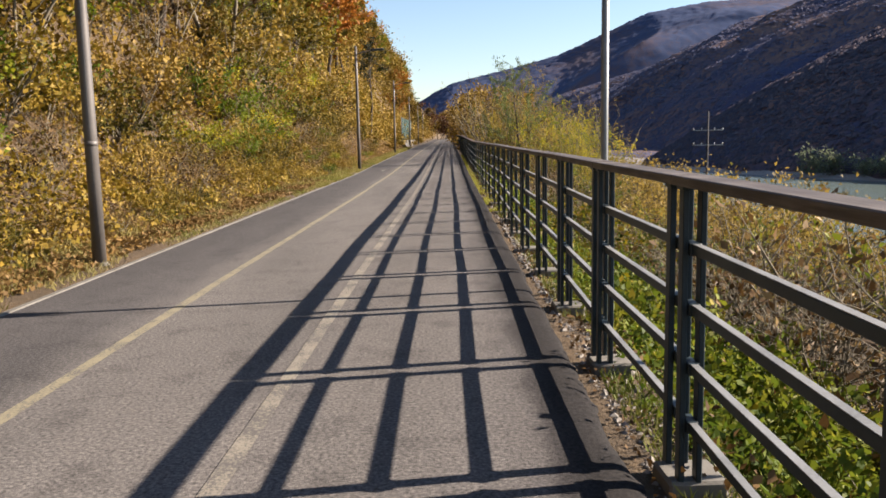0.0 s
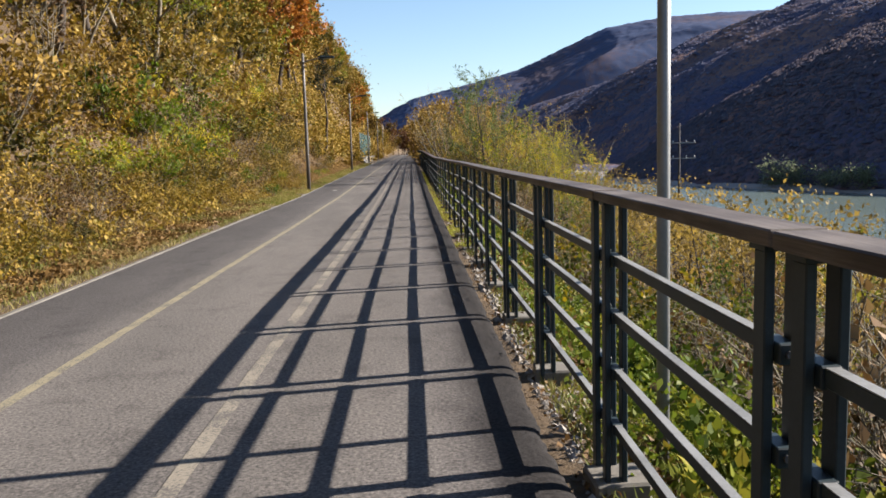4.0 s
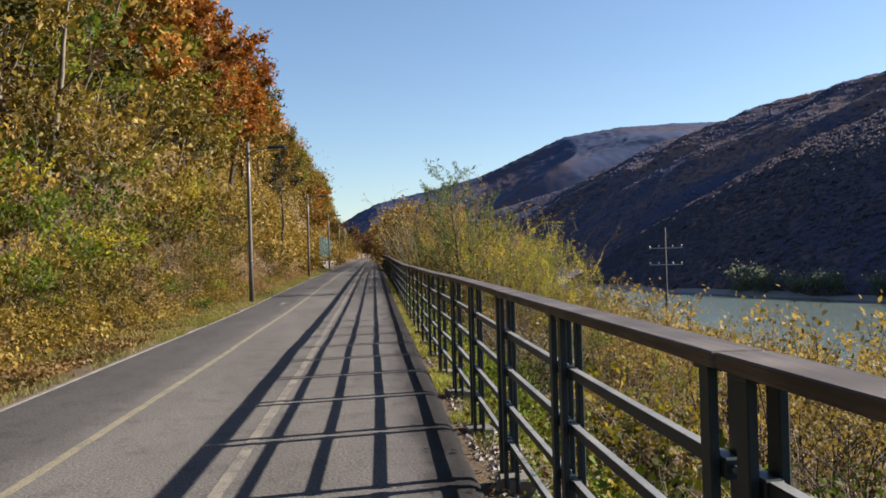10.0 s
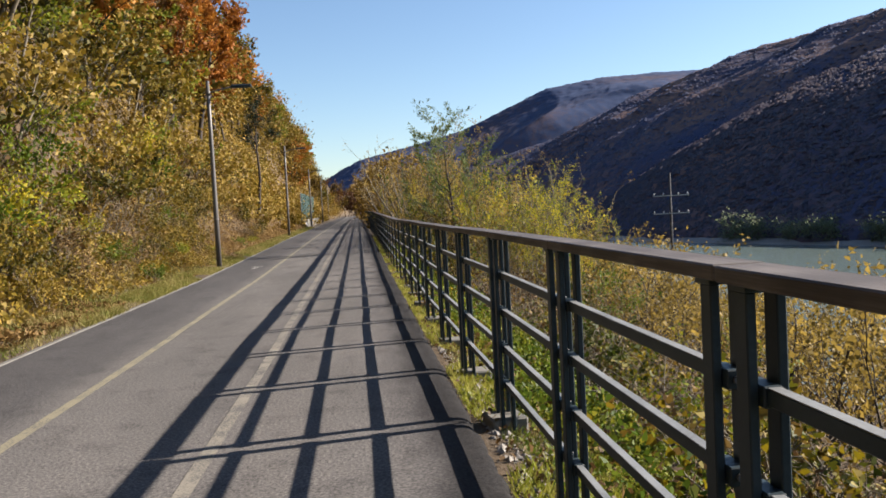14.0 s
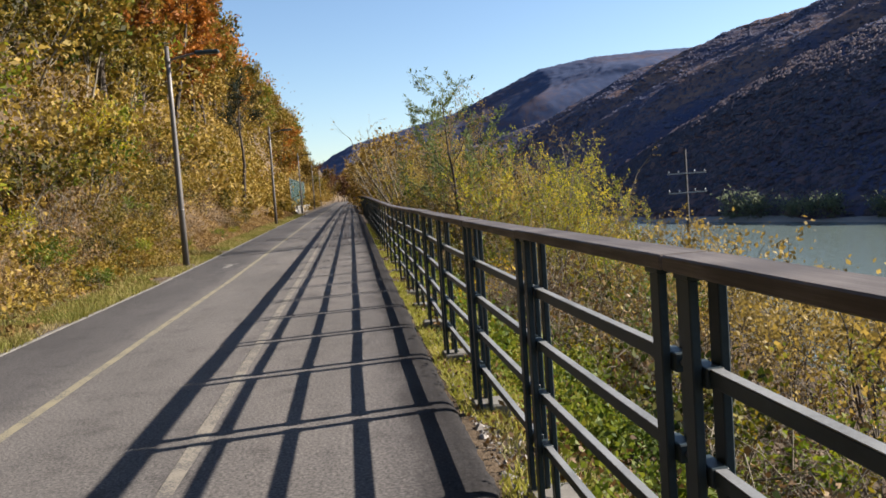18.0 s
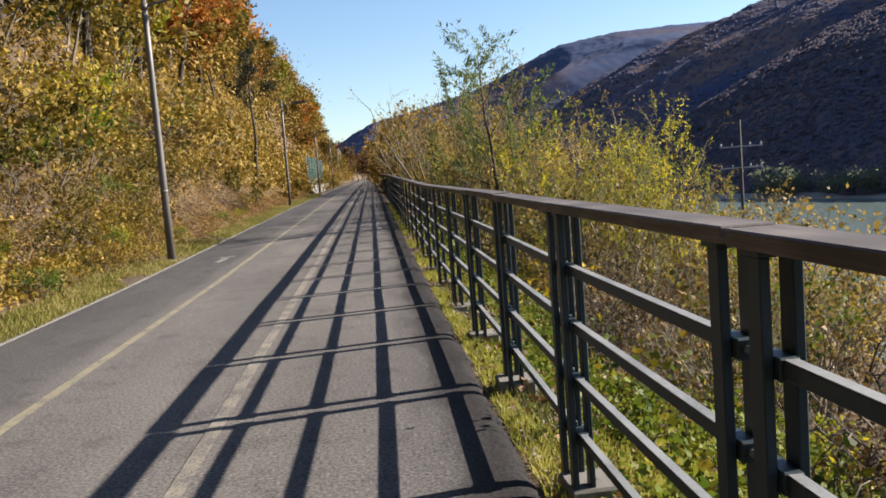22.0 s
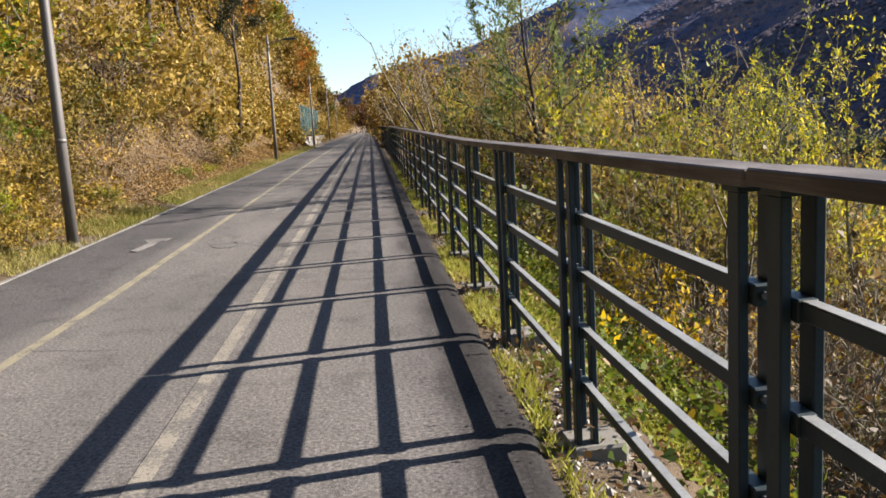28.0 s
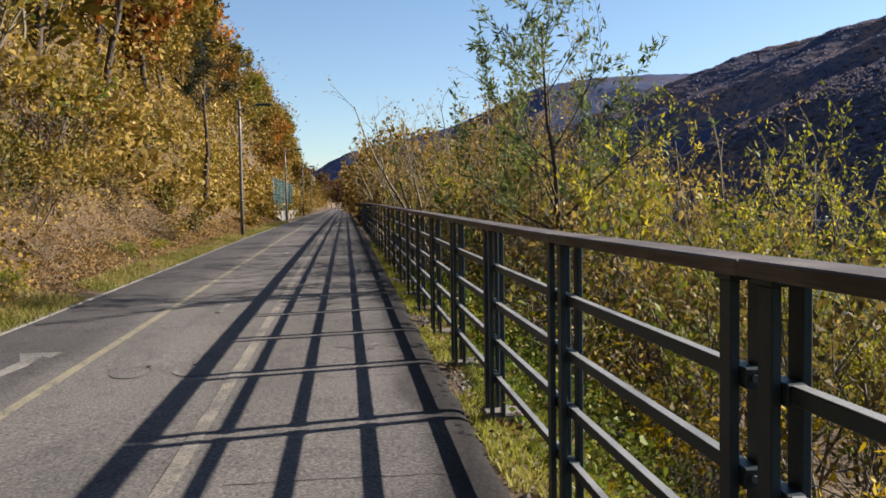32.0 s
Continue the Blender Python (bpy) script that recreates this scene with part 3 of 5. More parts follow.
def mountain(name, us, vs, tilt, seed, label, mat, rows=110, cols=420, near=None, grain=1.0, rounding=0.65, rough=2.0, set_back=1.0, fold=0.22, trees=0):
    """A wooded range along the river: for each line of sight of slope u its crest stands v high, and its flank falls at the tilt towards the river's far bank."""
    U = np.interp(np.linspace(0, 1, cols), np.linspace(0, 1, len(us)), us)
    V = np.interp(U, us, vs)
    flat = 1.0 / math.tan(radians(tilt))
    ys = np.linspace(25, 1750, 1750)
    if near is None:
        Y = np.array([ys[np.argmax((u - v * flat) * ys + WATER_Z * flat > far_shore(ys))] for u, v in zip(U, V)])
        Y = np.convolve(np.pad(Y, 12, mode="edge"), np.ones(25) / 25, "valid") * set_back
    else:
        Y = np.full_like(U, near)
    T = np.concatenate([np.linspace(0, 1, rows), 1 + np.linspace(0.03, 1.1, rows // 3)])
    tt, yy = np.meshgrid(T, Y, indexing="ij")
    crest = np.broadcast_to(V * Y + 1.5, tt.shape)
    drop = (crest - WATER_Z) * flat
    x = np.broadcast_to(U * Y, tt.shape) + (tt - 1) * drop * (1 if near is None else 0.25)
    if near is not None:
        yy = yy + (tt - 1) * drop * 1.4
    t1 = np.clip(tt, 0, 1)
    up = np.where(tt <= 1, (1 - rounding) * t1 + rounding * np.sin(t1 * math.pi / 2), 1 - 0.75 * np.clip(tt - 1, 0, 2) ** 1.4)
    z = WATER_Z - 0.3 + (crest - WATER_Z) * up + 1.2 * np.clip(tt * 40, 0, 1)
    big, small = np.zeros_like(z), np.zeros_like(z)
    f = 0.011 / grain
    for k in range(z.shape[0]):
        for j in range(z.shape[1]):
            q = Vector((x[k, j] * f * 0.7, yy[k, j] * f * 1.6, seed))
            big[k, j] = 0.9 - 1.9 * abs(noise.noise(q)) + 0.5 * noise.noise(q * 2.7)
            w = Vector((x[k, j], yy[k, j], z[k, j])) * (0.19 / grain)
            small[k, j] = 0.7 * abs(noise.noise(w)) + 0.55 * noise.noise(w * 2.3) + 0.35 * noise.noise(w * 4.9)
    body = np.sin(t1 * math.pi) ** 0.8 * (crest - WATER_Z)
    x = x - (big - 0.5) * fold * body
    if near is not None:
        yy = yy - (big - 0.5) * 0.3 * body
    z = z + small * rough * np.clip(tt * 8, 0, 1) * np.where(tt > 1.01, 0.3, 1.0)
    n = tt.shape[0]
    verts = np.stack([x, yy, z], -1).reshape(-1, 3).tolist()
    faces = [(j * cols + i, j * cols + i + 1, (j + 1) * cols + i + 1, (j + 1) * cols + i) for j in range(n - 1) for i in range(cols - 1)]
    tagged(mesh_object(name, verts, faces, mat, smooth=True), label, "mountain", kind="structure")
    if trees:
        r = np.random.default_rng(int(seed * 10))
        flank = np.stack([x, yy, z], -1)[1:rows + 1, U < 2.0]
        k, j = r.random(trees) * (flank.shape[0] - 1.01), r.random(trees) * (flank.shape[1] - 1.01)
        k0, j0 = k.astype(int), j.astype(int)
        fk, fj = (k - k0)[:, None], (j - j0)[:, None]
        spots = (flank[k0, j0] * (1 - fj) + flank[k0, j0 + 1] * fj) * (1 - fk) + (flank[k0 + 1, j0] * (1 - fj) + flank[k0 + 1, j0 + 1] * fj) * fk
        size = (0.5 + 0.0016 * spots[:, 1]) * (0.6 + 0.9 * r.random(trees) ** 2)
        # the set-back range takes the crown colour with more haze in it
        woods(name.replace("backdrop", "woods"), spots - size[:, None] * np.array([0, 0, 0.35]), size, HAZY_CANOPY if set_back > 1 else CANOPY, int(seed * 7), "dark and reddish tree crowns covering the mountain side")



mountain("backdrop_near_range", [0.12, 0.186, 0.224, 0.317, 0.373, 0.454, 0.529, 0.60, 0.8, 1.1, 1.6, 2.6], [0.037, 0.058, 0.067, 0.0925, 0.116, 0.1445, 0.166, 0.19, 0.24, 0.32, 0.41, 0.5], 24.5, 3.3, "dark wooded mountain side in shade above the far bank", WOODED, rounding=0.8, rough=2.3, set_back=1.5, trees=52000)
mountain("backdrop_far_range", [-0.5, -0.2, -0.08, -0.042, -0.021, 0.003, 0.027, 0.08, 0.130, 0.165, 0.234, 0.30, 0.373, 0.447, 0.6, 0.9], [0.02, 0.02, 0.025, 0.037, 0.050, 0.062, 0.068, 0.08, 0.093, 0.108, 0.139, 0.150, 0.154, 0.156, 0.15, 0.1], 30, 8.7, "wooded mountain far up the valley, with haze blue in its colour", FAR_WOODED, 90, 380, 2600, 8.0, rough=4.0)
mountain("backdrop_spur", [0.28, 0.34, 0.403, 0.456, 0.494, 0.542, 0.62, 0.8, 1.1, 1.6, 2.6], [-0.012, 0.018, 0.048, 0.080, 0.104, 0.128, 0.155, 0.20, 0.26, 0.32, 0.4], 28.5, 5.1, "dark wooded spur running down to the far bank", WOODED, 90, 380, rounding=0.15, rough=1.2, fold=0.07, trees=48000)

bm = bmesh.new()
edge_ys = np.concatenate([np.arange(-60, 300, 6.0), np.arange(300, 800, 40.0)])
strip = []
for i, y in enumerate(edge_ys):
    x, w = float(far_shore(y)), noise.noise(Vector((y * 0.06, 3.0, 0)))
    strip.append([bm.verts.new((x + a + 2.2 * w, y, WATER_Z + b + 0.25 * noise.noise(Vector((y * 0.2, a, 1.0))))) for a, b in ((-6.0, -0.6), (-4.2, 0.25), (-1.0, 0.9), (5.0, 1.6))])
    if i:
        for k in range(3):
            bm.faces.new((strip[-2][k], strip[-2][k + 1], strip[-1][k + 1], strip[-1][k]))
tagged(part("far_bank", bm, STONE, None), "pale stony strip along the far bank of the river", "river bank", kind="structure")

bm = bmesh.new()
flat_rows = []
for i, y in enumerate(np.concatenate([np.arange(-60, 500, 12.0), np.arange(500, 1500, 60.0)])):
    x = float(far_shore(y)) + 3.5
    flat_rows.append([bm.verts.new((x + a, y, WATER_Z + b + 0.5 * noise.noise(Vector((y * 0.05, a * 0.03, 6.0))))) for a, b in ((0.0, 1.2), (12.0, 1.9), (50.0, 2.3), (130.0, 3.0), (260.0, 4.0))])
    if i:
        for k in range(4):
            bm.faces.new((flat_rows[-2][k], flat_rows[-2][k + 1], flat_rows[-1][k + 1], flat_rows[-1][k]))
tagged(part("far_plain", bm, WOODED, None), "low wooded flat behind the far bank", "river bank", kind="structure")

# ---- road ----
ROAD_L, ROAD_R, ROAD_END = -4.22, 0.82, 250


def road():
    rng = np.random.default_rng(5)
    ys = np.concatenate([np.arange(-12, 60, 0.06), np.arange(60, ROAD_END + 1, 1.0)])
    wob = np.array([0.035 * noise.noise(Vector((y * 1.3, 3.1, 0))) + 0.022 * noise.noise(Vector((y * 5.0, 9.1, 0))) + 0.016 * noise.noise(Vector((y * 14.0, 2.1, 0))) for y in ys])
    cols = [ROAD_L, -3.4, -2.5, -1.6, -0.8, 0.0, 0.5, 0.64]
    verts, faces = [], []
    for y, w in zip(ys, wob):
        for x in cols:
            verts.append((x, y, climb(y)))
        r = ROAD_R + w
        g = climb(y)
        verts += [(r - 0.095, y, g - 0.006), (r - 0.045, y, g - 0.022), (r - 0.012, y, g - 0.044 + w * 0.3), (r + 0.02, y, g - 0.16)]
    n = len(cols) + 4
    for j in range(len(ys) - 1):
        for i in range(n - 1):
            faces.append((j * n + i, j * n + i + 1, (j + 1) * n + i + 1, (j + 1) * n + i))
    tagged(mesh_object("road", verts, faces, ASPHALT, smooth=True), "worn grey asphalt cycle path with a crumbling edge", "road", kind="structure")


road()


def stripe(name, centre, half, y0, y1, mat, label, z=0.004):
    """A painted line that follows centre(y)."""
    verts, faces = [], []
    ys = np.concatenate([np.arange(y0, 70, 0.25), np.arange(70, y1 + 0.01, 1.0)])
    for i, y in enumerate(ys):
        w = 0.006 * noise.noise(Vector((y * 2.0, half * 50, 1)))
        w2 = 0.006 * noise.noise(Vector((y * 2.3, half * 50, 7)))
        c, g = float(centre(y)), float(climb(y)) + z
        verts += [(c - half + w, y, g), (c + half + w2, y, g)]
        if i:
            k = 2 * i
            faces.append((k - 2, k - 1, k + 1, k))
    return tagged(mesh_object(name, verts, faces, mat), label, "road marking", kind="structure")


stripe("centre_line", lambda y: np.interp(y, [0, 10, 24, 29, 40], [-2.65, -2.665, -2.605, -2.635, -2.64]), 0.05, -12, ROAD_END, YELLOW_PAINT, "faded yellow centre line on the asphalt")
stripe("lane_line", lambda y: np.interp(y, [0, 8, 23, 28, 36], [-1.15, -1.125, -1.04, -1.055, -1.07]), 0.052, -12, ROAD_END, WHITE_PAINT, "worn white line between cycle path and footway")


def kerb():
    verts, faces = [], []
    ys = np.concatenate([np.arange(-12, 70, 0.5), np.arange(70, ROAD_END, 2.0)])
    for j, y in enumerate(ys):
        g, w = float(climb(y)), 0.008 * noise.noise(Vector((0, y * 1.9, 4)))
        for x, z in ((-0.075, -0.2), (-0.075 + w, 0.008), (-0.065 + w, 0.014), (-0.008, 0.014), (0.002, 0.004), (0.002, -0.2)):
            verts.append((ROAD_L + x, y, g + z))
        if j:
            for i in range(5):
                a = 6 * (j - 1) + i
                faces.append((a, a + 1, a + 7, a + 6))
    tagged(mesh_object("kerb", verts, faces, EDGE_CONCRETE), "narrow pale concrete edging flush with the asphalt", "kerb", kind="structure")


kerb()


def painted_shape(name, outline, x, y, mat, label, size=1.0):
    """A flat painted figure on the path; the outline is in metres round its middle."""
    z = float(climb(y)) + 0.004
    return tagged(mesh_object(name, [(x + a * size, y + b * size, z) for a, b in outline], [tuple(range(len(outline)))], mat), label, "road marking")


def ring(cx, cy, r, w, n=20):
    pts_o = [(cx + r * math.cos(2 * math.pi * k / n), cy + 1.5 * r * math.sin(2 * math.pi * k / n)) for k in range(n)]
    pts_i = [(cx + (r - w) * math.cos(2 * math.pi * k / n), cy + 1.5 * (r - w) * math.sin(2 * math.pi * k / n)) for k in range(n)]
    return pts_o, pts_i


FIGURE = [(-0.06, -0.85), (-0.02, -0.05), (-0.23, 0.5), (-0.28, 0.85), (0.25, 0.9), (0.21, 0.1), (0.10, 0.22), (0.14, -0.35), (0.07, -1.0)]
ARROW = [(-0.05, -1.0), (0.05, -1.0), (0.05, 0.35), (0.22, 0.30), (0.0, 1.0), (-0.22, 0.30), (-0.05, 0.35)]
painted_shape("path_arrow", FIGURE, -3.3, 40.4, FAINT_PAINT, "worn white arrow in the oncoming cycle lane")
painted_shape("path_arrow", ARROW, -1.85, 44.5, FAINT_PAINT, "worn white arrow in the cycle lane", 0.9)
painted_shape("path_arrow", ARROW, -1.8, 57.0, FAINT_PAINT, "worn white arrow in the cycle lane", 0.9)


def cycle_sign(x, y):
    verts, faces = [], []
    z = float(climb(y)) + 0.004

    def band(poly):
        k = len(verts)
        verts.extend((x + a, y + b, z) for a, b in poly)
        faces.append(tuple(range(k, k + len(poly))))
    for cx in (-0.28, 0.28):
        o, i = ring(cx, 0, 0.2, 0.05)
        for k in range(20):
            band([o[k], o[(k + 1) % 20], i[(k + 1) % 20], i[k]])
    for (a, b), (c, d) in (((-0.28, 0), (-0.1, 0.5)), ((-0.1, 0.5), (0.2, 0.45)), ((0.28, 0), (0.18, 0.6)), ((-0.02, 0.0), (0.2, 0.45)), ((0.1, 0.62), (0.28, 0.62))):
        n = Vector((d - b, a - c)).normalized() * 0.025
        band([(a + n.x, b + n.y), (a - n.x, b - n.y), (c - n.x, d - n.y), (c + n.x, d + n.y)])
    tagged(mesh_object("cycle_sign", verts, faces, GHOST_PAINT), "nearly worn-off white bicycle sign on the asphalt", "road marking")


cycle_sign(-1.76, 39.6)


def crack(seed, x0, x1, y, drift):
    r = np.random.default_rng(seed)
    xs = np.arange(x0, x1, 0.05)
    yy = y + drift * (xs - x0) + np.cumsum(r.normal(size=len(xs))) * 0.009
    w = 0.002 + 0.0045 * r.random(len(xs))
    verts = [(a, b + h, float(climb(b)) + 0.003) for a, b, ww in zip(xs, yy, w) for h in (-ww, ww)]
    faces = [(2 * k, 2 * k + 2, 2 * k + 3, 2 * k + 1) for k in range(len(xs) - 1)]
    tagged(mesh_object("crack", verts, faces, CRACK), "thin dark crack across the asphalt", "crack", "cracks in the asphalt")


for seed, x0, x1, y, drift in ((1, -0.75, 0.8, 36.28, 0.0), (2, -4.1, -2.8, 35.2, 0.05), (3, -1.2, -0.8, 35.5, 0.2), (4, -0.4, 0.7, 39.0, 0.03), (5, -3.9, -2.7, 40.0, 0.0), (6, -2.2, 0.3, 45.5, 0.05), (7, -3.2, -1.9, 34.2, -0.1), (8, -2.75, -1.45, 35.9, 0.03), (9, -1.26, -0.9, 36.02, 0.2)):
    crack(seed, x0, x1, y, drift)

# ---- railing ----
FENCE_X, FIRST_JOINT, PITCH = 0.965, 3.65, 2.0
BARS = (1.07, 0.80, 0.53, 0.26)
GAP = 0.216                      # between the post pairs of neighbouring panels


def fence_panel():
    """A panel two metres long: its origin is the middle of the joint at its near end, on the ground."""
    root = tagged(new("fence_panel"), "dark green steel railing panel with a weathered brown wooden top rail", "railing", "railing panels beside the path")
    bm = slab(0.0, 0.15, 0.008, PITCH - 0.008, 1.346, 1.39, 0.005)
    part("top_rail", bm, WOOD, root, "weathered brown wooden handrail board")
    for y in (GAP / 2, PITCH - GAP / 2):
        for x in (0.02, 0.1002):
            part("post", slab(x, x + 0.0276, y - 0.0348, y + 0.0348, -0.12, 1.330, 0.004), STEEL, root)
        part("saddle", slab(0.012, 0.138, y - 0.05, y + 0.05, 1.330, 1.3458, 0.002), STEEL, root, "flat steel plate under the handrail")
        out = -1 if y < 1 else 1
        for z in BARS:
            y0, y1 = sorted((y + out * 0.062, y - out * 0.058))
            bm = slab(0.0484, 0.0994, y0, y1, z - 0.029, z + 0.027, 0.004)
            part("bracket", bm, STEEL, root)
            part("bolt", tube(bmesh.new(), [(0.0738, y + out * 0.062, z), (0.0738, y + out * 0.074, z)], [0.011, 0.011], 6), GALV_DARK, root)
    for z in BARS:
        part("bar", slab(0.058, 0.090, GAP / 2 - 0.03, PITCH - GAP / 2 + 0.03, z - 0.022, z + 0.022, 0.003), STEEL, root, "flat steel crossbar")
        # added strip: its pale colour paints the sunlit top of the bar
        part("sunlit_top_strip", slab(0.0575, 0.0905, GAP / 2 + 0.06, PITCH - GAP / 2 - 0.06, z + 0.0225, z + 0.0255), PALE_STEEL, root, "added pale strip that brightens the bar's sunlit top")
    return root


def footing():
    bm = slab(-0.025, 0.255, -0.14, 0.14, -0.34, -0.012, 0.014)
    for v in bm.verts:
        v.co += Vector((noise.noise(v.co * 9) * 0.012, noise.noise(v.co * 9 + Vector((5, 0, 0))) * 0.012, 0))
    return tagged(part("footing_block", bm, CONCRETE, None), "rough concrete footing block under the railing posts", "footing", "railing footings")


def fence_x(y):
    """The railing's line, which wanders a little from joint to joint."""
    return FENCE_X + float(np.interp((y - FIRST_JOINT) / PITCH, range(-1, 17), [0, 0.002, -0.013, 0, 0, -0.017, -0.017, -0.004, 0.012, 0.02, 0, -0.011, -0.023, 0, 0.003, 0, -0.015, -0.006]))


panel0, block0 = fence_panel(), footing()
rng = np.random.default_rng(11)
for k in range(-4, 112):
    y = FIRST_JOINT + PITCH * k
    m = pose(fence_x(y), y, climb(y) + rng.normal() * 0.002, math.degrees((climb(y + 2) - climb(y)) / 2) + rng.normal() * 0.03, rng.normal() * 0.1, -math.degrees((fence_x(y + PITCH) - fence_x(y)) / PITCH))
    if k == -4:
        panel0.matrix_basis = m
    else:
        copy_thing(panel0, m)
    if k < 40:
        mb = pose(FENCE_X + rng.normal() * 0.02, y + rng.normal() * 0.02, climb(y) + rng.normal() * 0.015, 0, 0, rng.normal() * 4)
        if k == -4:
            block0.matrix_basis = mb
        else:
            copy_thing(block0, mb)

# ---- street lamps ----
def street_lamp():
    root = tagged(new("street_lamp"), "tall brown-grey steel street lamp with one flat lamp head", "street lamp", "street lamps along the verge")
    bm = bmesh.new()
    tube(bm, [(0, 0, 0.05), (0, 0, 2.0), (0, 0, 4.2), (0, 0, 5.9)], [0.085, 0.078, 0.066, 0.056], 14)
    part("pole", bm, POLE_PAINT, root)
    bm = bmesh.new()
    tube(bm, [(0, 0, -0.2), (0, 0, 0.03), (0, 0, 0.05), (0, 0, 0.07)], [0.125, 0.12, 0.105, 0.092], 14)
    part("base", bm, EDGE_CONCRETE, root, "round concrete pole foot")
    bm = bmesh.new()
    tube(bm, [(0, 0, 5.55), (0.25, 0, 5.62), (0.6, 0, 5.70), (0.85, 0, 5.73)], [0.03, 0.028, 0.026, 0.026], 8)
    part("arm", bm, POLE_PAINT, root)
    bm = slab(0.72, 1.36, -0.13, 0.13, 5.68, 5.78, 0.03)
    for v in bm.verts:
        if v.co.x > 1.1:
            v.co.z += 0.01
            v.co.y *= 0.75
    part("lamp_head", bm, STEEL, root, "flat dark lamp head")
    part("collar", tube(bmesh.new(), [(0, 0, 5.48), (0, 0, 5.62)], [0.075, 0.075], 12), POLE_PAINT, root)
    part("cap", tube(bmesh.new(), [(0, 0, 5.9), (0, 0, 5.94)], [0.062, 0.04], 12), POLE_PAINT, root)
    part("band", tube(bmesh.new(), [(0, 0, 1.55), (0, 0, 1.61)], [0.083, 0.083], 12), POLE_PAINT, root)
    return root


lamp0 = street_lamp()
for i, (x, y) in enumerate([(-4.55, 10.4), (-4.42, 40.4), (-4.5, 68.5), (-4.7, 99.5), (-4.8, 129.0), (-5.0, 158.0)]):
    if i == 0:
        lamp0.matrix_basis = pose(x, y, climb(y))
    else:
        copy_thing(lamp0, pose(x, y, climb(y), 0, -0.4 + 0.3 * (i % 3)))

# guide sign beside the railing
sign = tagged(new("guide_sign"), "white guide sign with an arrow on a galvanised pole", "road sign")
sign.matrix_basis = pose(1.56, 8.48, 0)
part("pole", tube(bmesh.new(), [(0, 0, -1.2), (0, 0, 1.5), (0, 0, 3.9)], [0.038, 0.038, 0.038], 16), GALV, sign)
part("cap", tube(bmesh.new(), [(0, 0, 3.9), (0, 0, 3.93)], [0.040, 0.02], 16), GALV, sign)
board = part("board", slab(-0.27, 0.27, -0.065, -0.045, 3.02, 3.75, 0.008), SIGN_WHITE, sign, "white enamelled sign board")
part("backing", slab(-0.31, 0.2, 0.045, 0.06, 2.99, 3.7, 0.006), POLE_PAINT, sign, "dark back of a second board")
bm = bmesh.new()
for co in ((-0.17, -0.068, 3.12), (-0.15, -0.068, 3.12), (-0.15, -0.068, 3.07), (-0.10, -0.068, 3.07), (-0.10, -0.068, 3.12), (-0.08, -0.068, 3.12), (-0.125, -0.068, 3.2)):
    bm.verts.new(co)
bm.faces.new(bm.verts[:])
part("arrow", bm, BLACK, board, "black arrow pointing ahead")
for x in (0.0, 0.09, 0.18):
    part("letter_bar", slab(x - 0.03, x + 0.03, -0.068, -0.064, 3.05, 3.12), BLACK, board)

# power pole below the bank
pp = tagged(new("power_pole"), "slim concrete power pole with two cross-arms", "power pole")
pp.matrix_basis = pose(20.2, 65.6, float(land_z(20.2, 65.6)))
top = 3.3 - float(land_z(20.0, 65.6))
part("pole", tube(bmesh.new(), [(0, 0, -0.5), (0, 0, top * 0.5), (0, 0, top)], [0.12, 0.095, 0.065], 12), POLE_DARK, pp)
for dz in (1.45, 2.6):
    arm = part("cross_arm", slab(-1.2, 1.2, -0.13, -0.06, top - dz - 0.035, top - dz + 0.035, 0.006), GALV, pp)
    for x in (-1.12, -0.5, 0.5, 1.12):
        part("insulator", tube(bmesh.new(), [(x, -0.085, top - dz + 0.04), (x, -0.085, top - dz + 0.09), (x, -0.085, top - dz + 0.16), (x, -0.085, top - dz + 0.2)], [0.02, 0.05, 0.045, 0.02], 8), SIGN_WHITE, arm)

# ---- plants: kinds ----
L1 = "tall roadside tree in olive and yellow autumn leaf"
LEFT = {
    "olive_a": (make_tree("tree", 21, 8.5, 3.0, 5600, 0.18, LEAF_OLIVE, L1, "tree", trunk=0.14, puff=0.09, kids=5), False),
    "olive_b": (make_tree("tree", 22, 7.5, 3.2, 5600, 0.18, LEAF_OLIVE, L1, "tree", stems=2, trunk=0.12, puff=0.09, kids=4), False),
    "ochre": (make_tree("tree", 23, 8.0, 3.0, 5400, 0.18, LEAF_OCHRE, "tree in ochre and brown autumn leaf on the bank", "tree", trunk=0.13, puff=0.09, kids=5), False),
    "orange": (make_tree("tree", 24, 9.0, 3.0, 5600, 0.18, LEAF_ORANGE, "tree in bright orange autumn leaf on the bank", "tree", trunk=0.14, puff=0.09, kids=5), False),
    "green": (make_tree("tree", 25, 7.5, 2.8, 5400, 0.18, LEAF_GREEN, "tree still in dark green leaf on the bank", "tree", trunk=0.13, puff=0.09, kids=5), False),
    "bare": (make_tree("tree", 26, 8.0, 2.8, 1500, 0.12, LEAF_DRY, "half-bare grey-brown tree with few dry leaves", "tree", stems=2, trunk=0.11, puff=0.07, kids=5, bark=TWIG), False),
}
